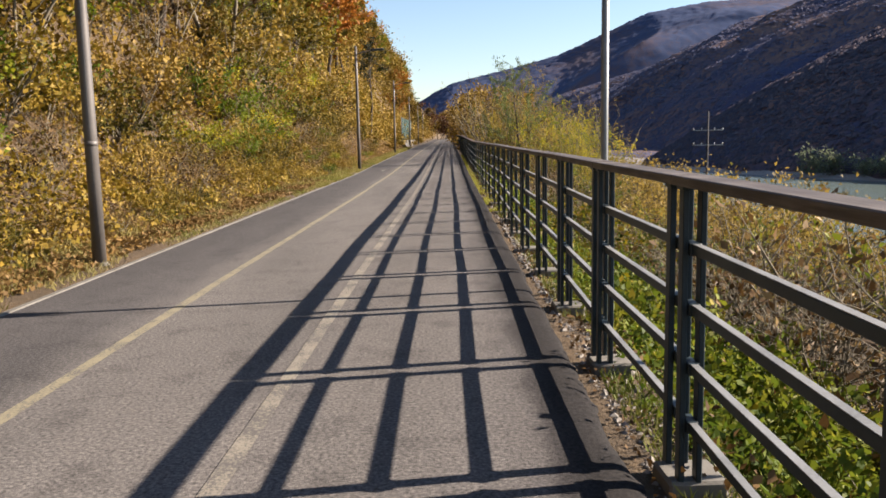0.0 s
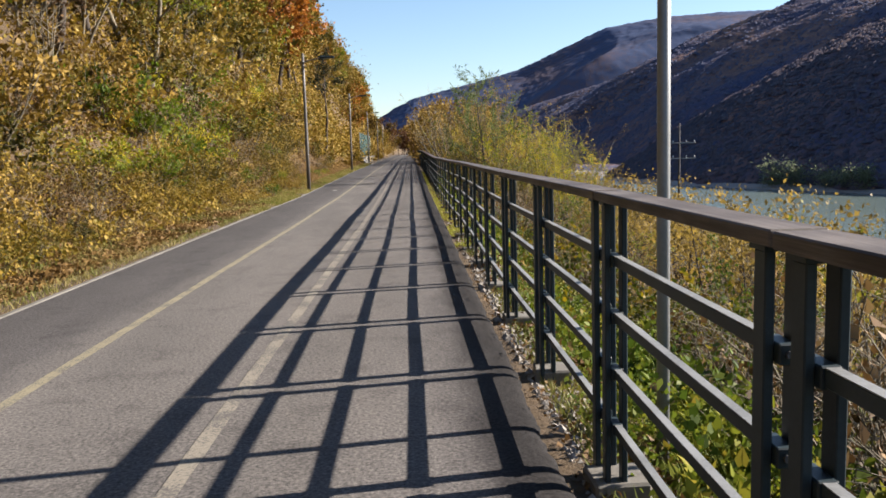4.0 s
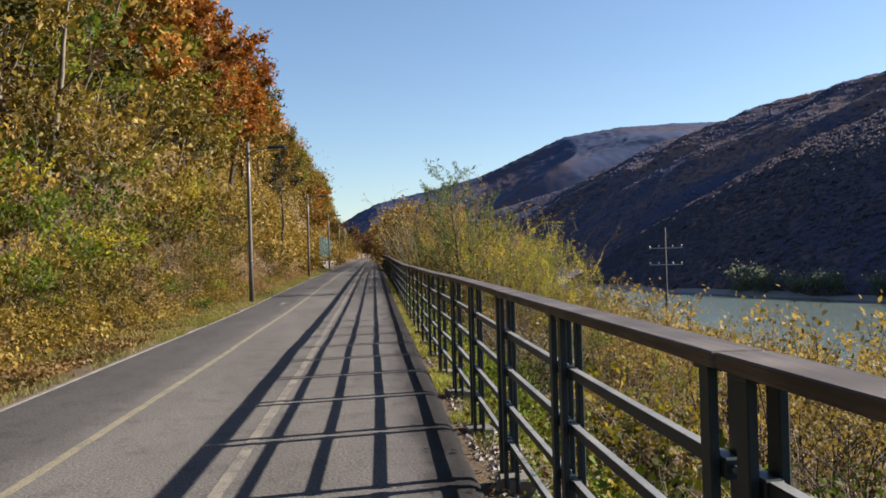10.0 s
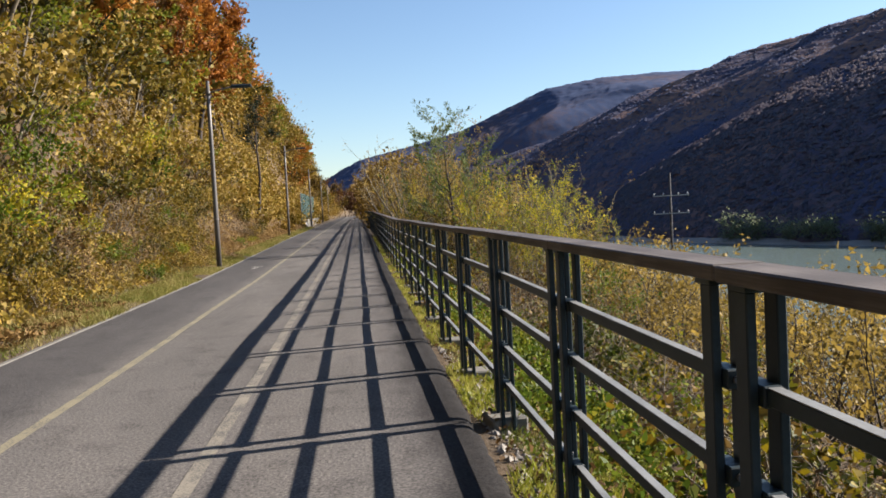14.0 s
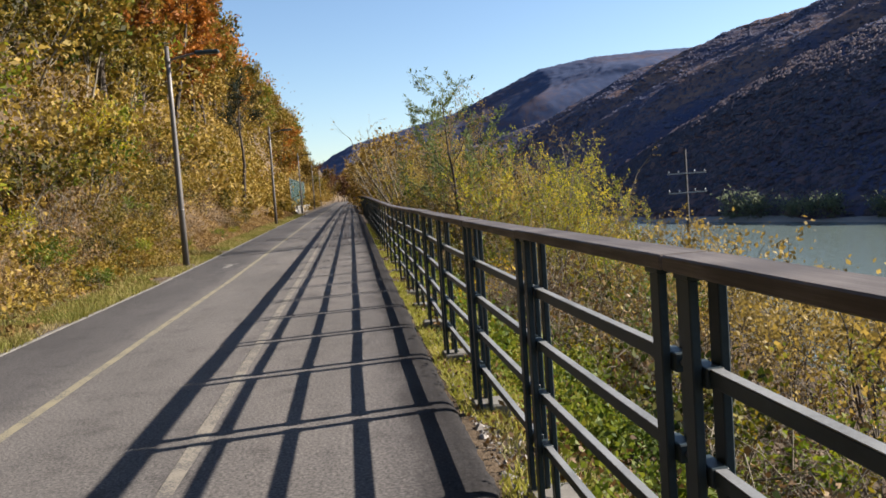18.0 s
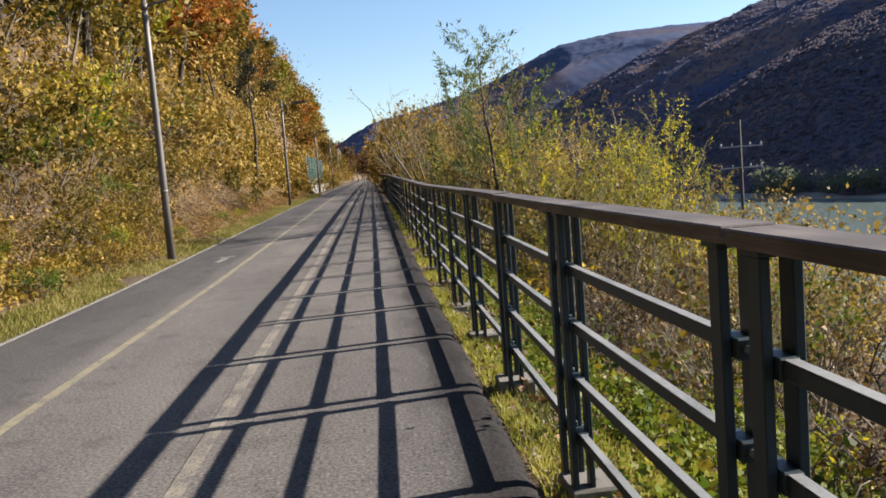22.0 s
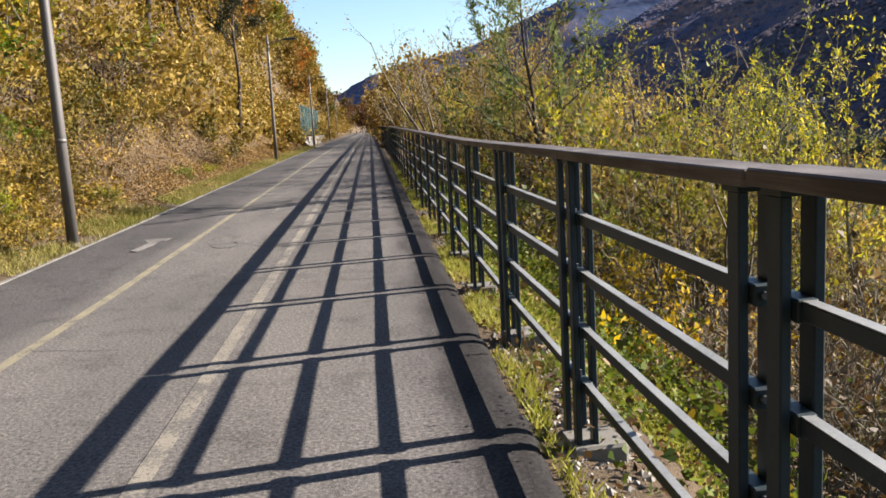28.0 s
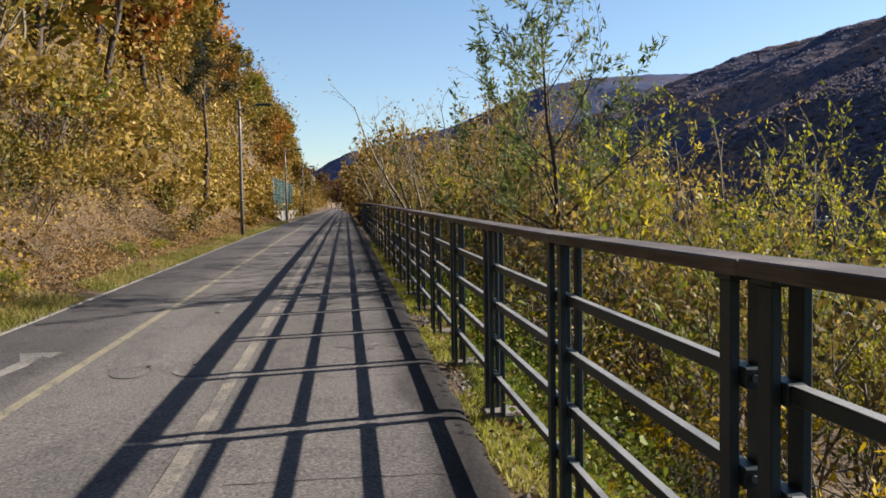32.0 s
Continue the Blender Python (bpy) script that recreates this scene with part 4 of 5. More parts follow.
FAR = {
    "olive_a": (make_tree("tree", 71, 8.5, 3.0, 1300, 0.32, LEAF_OLIVE, L1, "tree", trunk=0.14, puff=0.3, depth=1), False),
    "olive_b": (make_tree("tree", 72, 7.5, 3.2, 1300, 0.32, LEAF_OLIVE, L1, "tree", trunk=0.12, puff=0.3, depth=1), False),
    "ochre": (make_tree("tree", 73, 8.0, 3.0, 1300, 0.32, LEAF_OCHRE, "tree in ochre and brown autumn leaf on the bank", "tree", trunk=0.13, puff=0.3, depth=1), False),
    "orange": (make_tree("tree", 74, 9.0, 3.0, 1300, 0.32, LEAF_ORANGE, "tree in bright orange autumn leaf on the bank", "tree", trunk=0.14, puff=0.3, depth=1), False),
    "green": (make_tree("tree", 75, 7.5, 2.8, 1300, 0.32, LEAF_GREEN, "tree still in dark green leaf on the bank", "tree", trunk=0.13, puff=0.3, depth=1), False),
    "bare": (make_tree("tree", 76, 8.0, 2.8, 600, 0.26, LEAF_DRY, "half-bare grey-brown tree with few dry leaves", "tree", trunk=0.11, puff=0.2, depth=1), False),
    "shrub": (make_tree("shrub", 77, 2.2, 1.5, 400, 0.26, LEAF_OLIVE, "dense shrub in olive-yellow leaf at the foot of the bank", "shrub", stems=4, trunk=0.03, puff=0.22, bark=TWIG, kids=2, clear=0.1, depth=1), False),
    "dry_shrub": (make_tree("shrub", 78, 2.2, 1.5, 360, 0.24, LEAF_OCHRE, "ochre-leaved shrub on the bank", "shrub", stems=4, trunk=0.03, puff=0.22, bark=TWIG, kids=2, clear=0.1, depth=1), False),
    "river_bush": (make_tree("bush", 79, 3.2, 1.7, 1300, 0.07, LEAF_TAN, "olive willow bush low on the river bank", "bush", stems=5, trunk=0.035, puff=0.1, kids=3, clear=0.3, width=0.042, flare=0.45, lift=0.25), False),
    "pale_bush": (make_tree("bush", 80, 3.4, 1.9, 1100, 0.22, LEAF_PALE, "pale green willow bush on the far bank", "bush", stems=5, trunk=0.04, puff=0.3, bark=TWIG, kids=3, clear=0.1, depth=1), False),
}
SHRUB = {
    "vine": (make_tree("shrub", 31, 2.2, 1.5, 1150, 0.125, LEAF_OLIVE, "dense shrub in olive-yellow leaf at the foot of the bank", "shrub", stems=4, trunk=0.03, puff=0.07, bark=TWIG, kids=4, clear=0.1), False),
    "dry": (make_tree("shrub", 32, 2.4, 1.4, 620, 0.10, LEAF_DRY, "dry brown brushwood at the foot of the bank", "shrub", stems=7, trunk=0.02, puff=0.06, bark=TWIG, kids=4, clear=0.1), False),
    "green": (make_tree("shrub", 33, 1.7, 1.3, 1100, 0.11, LEAF_YELLOW, "low yellow-green shrub on the bank", "shrub", stems=4, trunk=0.025, puff=0.07, bark=TWIG, kids=4, clear=0.1), False),
    "ochre": (make_tree("shrub", 34, 2.2, 1.4, 1100, 0.12, LEAF_OCHRE, "ochre-leaved shrub on the bank", "shrub", stems=4, trunk=0.03, puff=0.07, bark=TWIG, kids=4, clear=0.1), False),
    "vines": (tangle("vine_tangle", 35, 1.9, 1.6, 46, 330, LEAF_DRY, "tangle of dry grey-brown vines on the bank", "vine", TWIG, 0.10), False),
}
RIGHT = {
    "willow_tall": (make_tree("young_tree", 41, 7.2, 2.7, 3400, 0.135, LEAF_SAGE, "slender young tree with thin narrow green leaves", "tree", trunk=0.075, puff=0.05, bark=BARK, kids=4, clear=0.36, width=0.034, lift=0.3, limbs=15), False),
    "bare_multi": (make_tree("young_tree", 42, 7.0, 1.9, 620, 0.09, LEAF_TAN, "many-stemmed nearly bare tree behind the railing", "tree", stems=6, trunk=0.068, puff=0.05, bark=TWIG, kids=4, clear=0.35, width=0.036, lift=0.3, limbs=5), False),
    "sapling": (make_tree("sapling", 43, 4.2, 1.35, 2100, 0.058, LEAF_WILLOW, "yellow-green sapling on the river bank", "sapling", stems=3, trunk=0.03, puff=0.03, bark=TWIG, kids=4, clear=0.25, width=0.024, lift=0.45, limbs=7), False),
    "tall_sapling": (make_tree("young_tree", 56, 6.6, 1.5, 2500, 0.075, LEAF_WILLOW, "tall yellow-green willow sapling behind the railing", "tree", stems=4, trunk=0.034, puff=0.04, bark=TWIG, kids=4, clear=0.3, width=0.028, lift=0.45, limbs=8, flare=0.16), False),
    "tall_bush": (make_tree("young_tree", 57, 6.2, 1.7, 2300, 0.08, LEAF_TAN, "tall tan-leaved bush with pale twigs behind the railing", "tree", stems=5, trunk=0.036, puff=0.05, bark=TWIG, kids=4, clear=0.25, width=0.036, lift=0.35, limbs=7, flare=0.2), False),
    "bush": (make_tree("bush", 44, 3.2, 1.6, 1050, 0.07, LEAF_TAN, "brown-green bush on the river bank", "shrub", stems=6, trunk=0.03, puff=0.05, bark=TWIG, kids=4, clear=0.15, width=0.042, lift=0.3), False),
    "olive_bush": (make_tree("bush", 52, 3.4, 1.6, 1150, 0.078, LEAF_GREEN, "olive-green bush on the river bank", "shrub", stems=5, trunk=0.03, puff=0.05, bark=TWIG, kids=4, clear=0.15, width=0.042, lift=0.4), False),
    "brush": (make_tree("bush", 45, 2.4, 1.5, 260, 0.085, LEAF_DRY, "tangle of dry brown brushwood on the river bank", "shrub", stems=8, trunk=0.017, puff=0.05, bark=TWIG, kids=4, clear=0.1), False),
    "vines": (tangle("vine_tangle", 53, 1.1, 1.5, 60, 420, LEAF_DRY, "tangle of dry brown vines on the river slope", "vine", TWIG), False),
    "yellow": (make_tree("bush", 46, 1.5, 1.1, 460, 0.085, LEAF_YELLOW, "shrub with bright yellow-green leaves below the railing", "shrub", stems=5, trunk=0.018, puff=0.05, bark=TWIG, kids=3, clear=0.1, width=0.064, round_leaf=True), False),
    "broad": (make_tree("bush", 49, 1.6, 1.2, 460, 0.085, LEAF_BROAD, "rambling bush with broad yellowing leaves below the railing", "shrub", stems=5, trunk=0.018, puff=0.06, bark=TWIG, kids=3, clear=0.1, width=0.07, round_leaf=True), False),
    "weeds": (make_tree("weed_clump", 54, 0.62, 0.5, 560, 0.062, LEAF_GREEN, "clump of green leafy weeds below the railing", "weeds", stems=9, trunk=0.006, puff=0.04, bark=LEAF_GREEN, kids=3, clear=0.2, width=0.036, flare=0.5, lift=0.3, round_leaf=True), False),
    "gold_spray": (make_tree("bush", 55, 1.9, 1.0, 480, 0.10, LEAF_GOLD, "golden-yellow leafed sapling behind the railing", "shrub", stems=3, trunk=0.016, puff=0.03, bark=TWIG, kids=4, clear=0.3, width=0.05, round_leaf=True, lift=0.1), False),
    "golden": (make_tree("tree", 47, 6.0, 2.3, 1500, 0.24, LEAF_OCHRE, "golden-brown tree beyond the railing", "tree", stems=3, trunk=0.09, puff=0.16, kids=4, clear=0.2), False),
    "rust": (make_tree("tree", 48, 7.5, 2.8, 1500, 0.34, LEAF_RUST, "rust-brown tree at the end of the path", "tree", stems=2, trunk=0.12, puff=0.25, kids=4, clear=0.15), False),
}


def lz(x, y):
    return float(land_z(x, y))


# ---- plants: the bank ----
rng = np.random.default_rng(77)
spots = []
names_tree = ["olive_a", "olive_b", "ochre", "green", "bare", "orange"]
for row, (x0, step, weights) in enumerate([(-9.0, 3.6, (0.32, 0.28, 0.14, 0.12, 0.12, 0.02)), (-11.2, 4.2, (0.28, 0.26, 0.18, 0.12, 0.06, 0.10)), (-14.0, 5.6, (0.22, 0.2, 0.25, 0.1, 0.03, 0.2))]):
    y = -4.0 + row
    while y < 210:
        k = names_tree[rng.choice(6, p=weights)]
        if row and 34 < y < 68 and rng.random() < 0.55:
            k = "orange"
        x = x0 + rng.normal() * 0.5 - (1.35 if 36 < y < 120 else 0.0)
        spots.append((k, x, y, lz(x, y), rng.random() * 360, (0.8 if row == 0 else 0.95) + 0.35 * rng.random()))
        y += step * (0.7 + 0.6 * rng.random()) * (1.0 if y < 90 else 1.6)
for x, y, k, size in ((-12.6, 5, "olive_a", 1.1), (-13.2, 9, "ochre", 1.0), (-12.4, 12.5, "olive_b", 1.1), (-13.0, 16.5, "olive_a", 1.05), (-12.6, 21, "green", 1.0)):
    spots.append((k, x, y, lz(x, y), y * 11.0, size))
for x, y, size in ((-11.2, 39, 1.1), (-11.0, 45, 1.15), (-11.4, 50, 1.15), (-11.2, 56, 1.2), (-11.4, 62, 1.25), (-11.7, 71, 1.2), (-11.4, 80, 1.2), (-11.8, 92, 1.3), (-11.2, 108, 1.2), (-9.8, 46.5, 1.15), (-9.6, 53, 1.2), (-9.8, 60, 1.25), (-9.6, 67, 1.2), (-9.9, 75, 1.3), (-12.5, 30, 1.2), (-11.6, 24, 1.1), (-10.3, 31, 1.0), (-10.6, 36, 1.05), (-11.5, 16, 1.05)):
    spots.append(("orange", x, y, lz(x, y), y * 7.0, size))
plant(LEFT, [p for p in spots if p[2] < 72 and p[1] > (-11.0 if p[2] > 42 else -12.6)], "trees on the bank")
plant(FAR, [p for p in spots if not (p[2] < 72 and p[1] > (-11.0 if p[2] > 42 else -12.6))], "trees on the bank")
spots = []
names_shrub = ["vine", "dry", "green", "ochre", "vines"]
for x0, step, size in ((-5.55, 1.5, 0.33), (-6.15, 1.4, 0.5), (-6.9, 1.5, 0.7), (-7.7, 1.7, 0.95), (-8.5, 2.4, 1.3), (-9.9, 2.3, 1.8), (-11.5, 2.2, 2.3)):
    y = -3.0
    while y < 150:
        patch = noise.noise(Vector((x0 * 0.2, y * 0.13, 2.0)))
        k = names_shrub[rng.choice(5, p=(0.44, 0.10, 0.36, 0.08, 0.02) if patch > 0.0 else (0.36, 0.28, 0.14, 0.19, 0.03))]
        if k == "dry" and x0 < -9:
            k = "ochre" if rng.random() < 0.5 else "vine"
        x = x0 + rng.normal() * 0.25
        open_ground = 46 < y < 92 and x0 > -7.2
        if not (open_ground and rng.random() < 0.75):
            spots.append((k, x, y, lz(x, y), rng.random() * 360, size * (0.7 + 0.55 * rng.random())))
        y += step * (0.7 + 0.6 * rng.random()) * (1.0 if y < 60 else 2.2)
for i in range(26):
    y = 6.0 + 1.5 * i
    x = -9.1 - 0.9 * (i % 3) + 0.3 * rng.normal()
    spots.append((("vine", "green", "ochre", "vine")[i % 4], x, y, lz(x, y), 77.0 * i, 1.25 + 0.5 * rng.random()))
for i in range(20):
    y = 130.0 + 6.0 * i
    spots.append(("ochre", -5.9 - 0.5 * (i % 2), y, lz(-6.0, y), 50.0 * i, 1.0 + 0.4 * (i % 3)))
plant(SHRUB, [p for p in spots if p[2] < 60 and p[1] > -10.8], "shrubs at the foot of the bank")
far_spots = [p for p in spots if p[2] >= 60 or p[1] <= -10.8]
plant(FAR, [("shrub" if p[0] in ("vine", "green", "vines") else "dry_shrub", *p[1:]) for p in far_spots if p[2] < 66], "shrubs at the foot of the bank")
for kinds_here, mat, label in ((("vine", "green", "vines"), LEAF_OLIVE, "far olive-yellow shrubs along the bank"), (("dry", "ochre"), LEAF_OCHRE, "far ochre-brown shrubs along the bank")):
    r = np.random.default_rng(len(label))
    heaps = [np.array(p[1:4]) + p[5] * np.array([0, 0, 0.9]) + r.normal(size=(260, 3)) * p[5] * np.array([0.75, 0.75, 0.5]) for p in far_spots if p[2] >= 66 and p[0] in kinds_here]
    tagged(leaf_cloud("far_shrubbery", np.concatenate(heaps), mat, r, 0.26, 0.15), label, "undergrowth", kind="stuff")

# ---- plants: the river side ----
spots = [("willow_tall", 4.05, 46.6, lz(4.05, 46.6), 20, 1.17), ("bare_multi", 3.9, 63, lz(3.9, 63), 70, 1.3), ("bare_multi", 5.0, 53, lz(5, 53), 190, 0.95), ("willow_tall", 5.4, 58, lz(5.4, 58), 140, 0.9), ("bare_multi", 6.5, 47, lz(6.5, 47), 20, 0.8), ("bare_multi", 3.2, 57, lz(3.2, 57), 310, 1.1), ("tall_sapling", 5.5, 39.4, lz(5.5, 39.4), 40, 0.9), ("tall_sapling", 6.7, 38.2, lz(6.7, 38.2), 160, 0.95), ("tall_sapling", 6.9, 41.5, lz(6.9, 41.5), 250, 0.9), ("bare_multi", 4.6, 67, lz(4.6, 67), 30, 1.2), ("bare_multi", 2.6, 74, lz(2.6, 74), 110, 1.25), ("bare_multi", 3.5, 79, lz(3.5, 79), 250, 1.2)]


def scatter(ys, rows, jitter, size0, size1):
    for y in ys:
        for x0, kinds_here in rows:
            k = kinds_here[rng.integers(0, len(kinds_here))]
            x, yy = x0 + max(-0.5, rng.normal()) * jitter, y + rng.normal() * jitter
            spots.append((k, x, yy, lz(x, yy), rng.random() * 360, size0 + (size1 - size0) * rng.random()))


scatter(np.arange(1.6, 11.5, 0.6), ((1.85, ("weeds",)), (2.5, ("weeds",)), (3.1, ("weeds",)), (3.8, ("weeds", "brush"))), 0.2, 0.95, 1.5)
scatter(np.arange(11.5, 20, 1.1), ((1.8, ("weeds",)), (2.6, ("weeds", "broad", "weeds")), (3.3, ("vines", "broad", "vines"))), 0.2, 0.6, 0.9)
scatter(np.arange(20, 29, 0.75), ((1.72, ("weeds",)), (2.5, ("weeds",)), (3.3, ("weeds", "broad", "vines"))), 0.22, 0.65, 1.0)
scatter(np.arange(29.5, 40, 0.9), ((1.75, ("weeds",)), (2.45, ("weeds",)), (3.2, ("brush", "vines", "brush", "broad"))), 0.22, 0.45, 0.7)
scatter(np.arange(40.5, 52, 1.2), ((1.8, ("weeds",)), (2.6, ("broad", "weeds"))), 0.22, 0.8, 1.2)
scatter(np.arange(3.5, 36, 1.5), ((3.6, ("vines", "broad", "vines", "brush")),), 0.45, 0.7, 1.0)
scatter(np.arange(3.0, 15, 1.2), ((4.9, ("brush", "vines", "brush", "broad", "olive_bush")),), 0.5, 0.75, 1.1)
scatter(np.arange(15, 36, 1.7), ((4.9, ("brush", "vines", "broad", "broad", "yellow", "olive_bush")),), 0.5, 0.75, 1.05)
scatter(np.arange(4, 14, 1.9), ((6.6, ("brush", "brush", "olive_bush")),), 0.6, 0.9, 1.2)
scatter(np.arange(14, 36, 2.3), ((6.9, ("olive_bush", "brush", "brush")),), 0.6, 0.7, 1.0)
scatter(np.arange(31, 37, 1.6), ((3.5, ("gold_spray", "brush", "brush")),), 0.35, 0.6, 0.95)
scatter(np.arange(36.5, 41, 1.5), ((3.4, ("brush", "gold_spray", "brush")),), 0.3, 0.7, 1.0)
scatter(np.arange(41, 63, 1.7), ((3.4, ("broad", "gold_spray", "brush", "bush", "olive_bush", "brush")),), 0.4, 0.7, 1.05)
scatter(np.arange(37.3, 46, 1.6), ((5.0, ("sapling", "brush", "bush", "sapling", "brush", "olive_bush")),), 0.6, 1.1, 1.5)
scatter(np.arange(40.5, 47, 1.3), ((7.6, ("bush", "sapling", "olive_bush")),), 0.6, 1.2, 1.7)
scatter(np.arange(34, 41, 1.6), ((7.8, ("brush", "bush", "yellow")),), 0.5, 0.9, 1.2)
scatter(np.arange(45.5, 66, 1.8), ((4.9, ("bush", "brush", "sapling", "olive_bush")), (7.6, ("sapling", "bush", "brush"))), 0.6, 1.45, 2.0)
scatter(np.arange(44, 66, 1.5), ((6.2, ("bush", "bush", "brush")), (4.1, ("bush", "brush", "bush"))), 0.6, 1.15, 1.7)
scatter(np.arange(40.5, 49, 2.3), ((5.8, ("tall_sapling", "tall_bush", "tall_bush")), (7.8, ("tall_sapling", "tall_bush", "bare_multi"))), 0.6, 0.75, 1.1)
scatter(np.arange(49.5, 66, 2.2), ((4.6, ("tall_bush", "tall_bush", "bare_multi")), (7.6, ("tall_bush", "bare_multi"))), 0.6, 1.0, 1.32)
scatter(np.arange(4.4, 9.5, 0.85), ((3.5, ("brush", "vines", "broad", "brush")), (4.5, ("brush", "olive_bush", "brush"))), 0.35, 0.85, 1.15)
scatter(np.arange(62, 86, 2.8), ((3.6, ("sapling", "bush", "bush")), (6.5, ("bush", "sapling", "golden"))), 0.7, 1.1, 1.5)
scatter(np.arange(86, 150, 4.5), ((3.9, ("golden", "bush", "golden")), (7.5, ("golden", "bush"))), 0.7, 1.2, 1.6)
for x, y, size in ((3.6, 150, 1.1), (3.4, 170, 1.2), (6, 160, 1.2), (-1.0, 262, 1.3), (3.5, 256, 1.4), (-5.5, 258, 1.3), (8.0, 262, 1.4), (4.5, 200, 1.2), (3.6, 225, 1.3), (-9, 250, 1.3), (4.0, 185, 1.2), (-3.2, 256, 1.2), (1.2, 258, 1.1), (-7.0, 236, 1.0)):
    spots.append(("rust", x, y, lz(x, min(y, 200)), rng.random() * 360, size))
plant(RIGHT, spots, "bushes on the river side")
spots = []
scatter(np.arange(3, 37, 2.5), ((9.0, ("river_bush",)), (12.5, ("river_bush",)), (16.0, ("river_bush",))), 1.0, 1.2, 1.75)
scatter(np.arange(38, 95, 4.0), ((10.0, ("river_bush",)), (13.5, ("river_bush",)), (17.0, ("river_bush",)), (20.5, ("river_bush",))), 1.1, 1.15, 1.9)
plant(FAR, spots, "bushes low on the river bank")

# ---- low growth ----
def carpet(name, x0, x1, y0, y1, count, mat, length, width, lift, seed, label, bias=1.0, up=1.2, patch=None, round_leaf=False):
    r = np.random.default_rng(seed)
    x = x0 + (x1 - x0) * r.random(count)
    y = y0 + (y1 - y0) * r.random(count) ** bias
    if patch:
        field, sense = patch
        keep = np.array([sense * noise.noise(Vector((a * 0.75, b * 0.5, field))) > 0.12 * r.normal() - 0.03 for a, b in zip(x, y)])
        x, y = x[keep], y[keep]
    lump = np.array([0.25 + 2.0 * max(0.0, noise.noise(Vector((a * 1.9, b * 1.5, 4.4))) + 0.15) for a, b in zip(x, y)])
    z = land_z(x, y) + 0.02 + lift * lump * r.random(len(x)) ** 1.6
    c = np.stack([x, y, z], -1)
    tagged(leaf_cloud(name, c, mat, r, length, width, up=up, round_leaf=round_leaf), label, "undergrowth", kind="stuff")


carpet("vine_leaves", 1.5, 6.0, 0.5, 48, 8000, LEAF_BROAD, 0.078, 0.066, 0.45, 1, "broad yellowing vine leaves covering the slope below the railing", patch=(3.0, 1), up=0.7, round_leaf=True)
carpet("weed_leaves", 1.08, 4.5, 0.5, 48, 80000, LEAF_GREEN, 0.045, 0.026, 0.42, 8, "small green weeds on the slope below the railing", patch=(7.0, 1), up=0.3)
carpet("leafy_weeds", 1.25, 4.6, 0.2, 48, 32000, LEAF_GREEN, 0.055, 0.036, 0.55, 12, "dense green leafy weeds close below the railing", up=0.3, patch=(11.0, 1), round_leaf=True)
carpet("edge_litter", 0.86, 1.9, 0.2, 60, 7000, LEAF_DRY, 0.045, 0.028, 0.10, 21, "withered leaves and stalks along the asphalt edge", up=1.0)
carpet("dry_leaves", 1.0, 10.0, 0.5, 60, 60000, LEAF_DRY, 0.06, 0.034, 0.3, 2, "dry brown leaves and stalks on the river slope", patch=(3.0, -1), up=0.6)
carpet("bank_leaves", -9.5, -5.7, -3, 48, 20000, LEAF_OLIVE, 0.11, 0.07, 0.5, 3, "olive and yellow undergrowth on the bank")
carpet("bank_undergrowth", -15, -8.8, -3, 110, 34000, LEAF_OLIVE, 0.22, 0.14, 0.9, 14, "ochre and olive undergrowth high on the bank", up=0.6)
carpet("bank_undergrowth", -13.5, -7.6, -2, 36, 34000, LEAF_OCHRE, 0.15, 0.09, 1.7, 15, "brown and ochre thicket between the trees of the bank", up=0.4)
carpet("bank_leaves", -6.9, -5.15, -2, 46, 20000, LEAF_OLIVE, 0.085, 0.055, 0.55, 43, "olive and brown weeds at the foot of the bank", up=0.6)
carpet("bank_litter", -8.5, -5.3, -3, 95, 20000, LEAF_LITTER, 0.06, 0.04, 0.12, 9, "dry brown leaf litter on the bank", up=2.0)
carpet("bank_leaves", -12.0, -7.0, 46, 100, 20000, LEAF_TAN, 0.14, 0.09, 0.8, 33, "olive and yellow undergrowth on the bank", up=0.6)
carpet("bank_litter", -8.4, -5.1, 42, 96, 38000, LEAF_LITTER, 0.06, 0.042, 0.10, 31, "dry orange-brown leaf litter on the open bank", up=2.0)
carpet("fallen_leaves", -6.2, -4.55, -2, 90, 22000, LEAF_LITTER, 0.07, 0.045, 0.05, 4, "fallen brown leaves on the verge", up=3.0)


carpet("fallen_leaves", -5.9, -4.5, -2, 30, 16000, LEAF_LITTER, 0.075, 0.048, 0.09, 46, "tan fallen leaves and dry stalks along the verge", up=1.6)


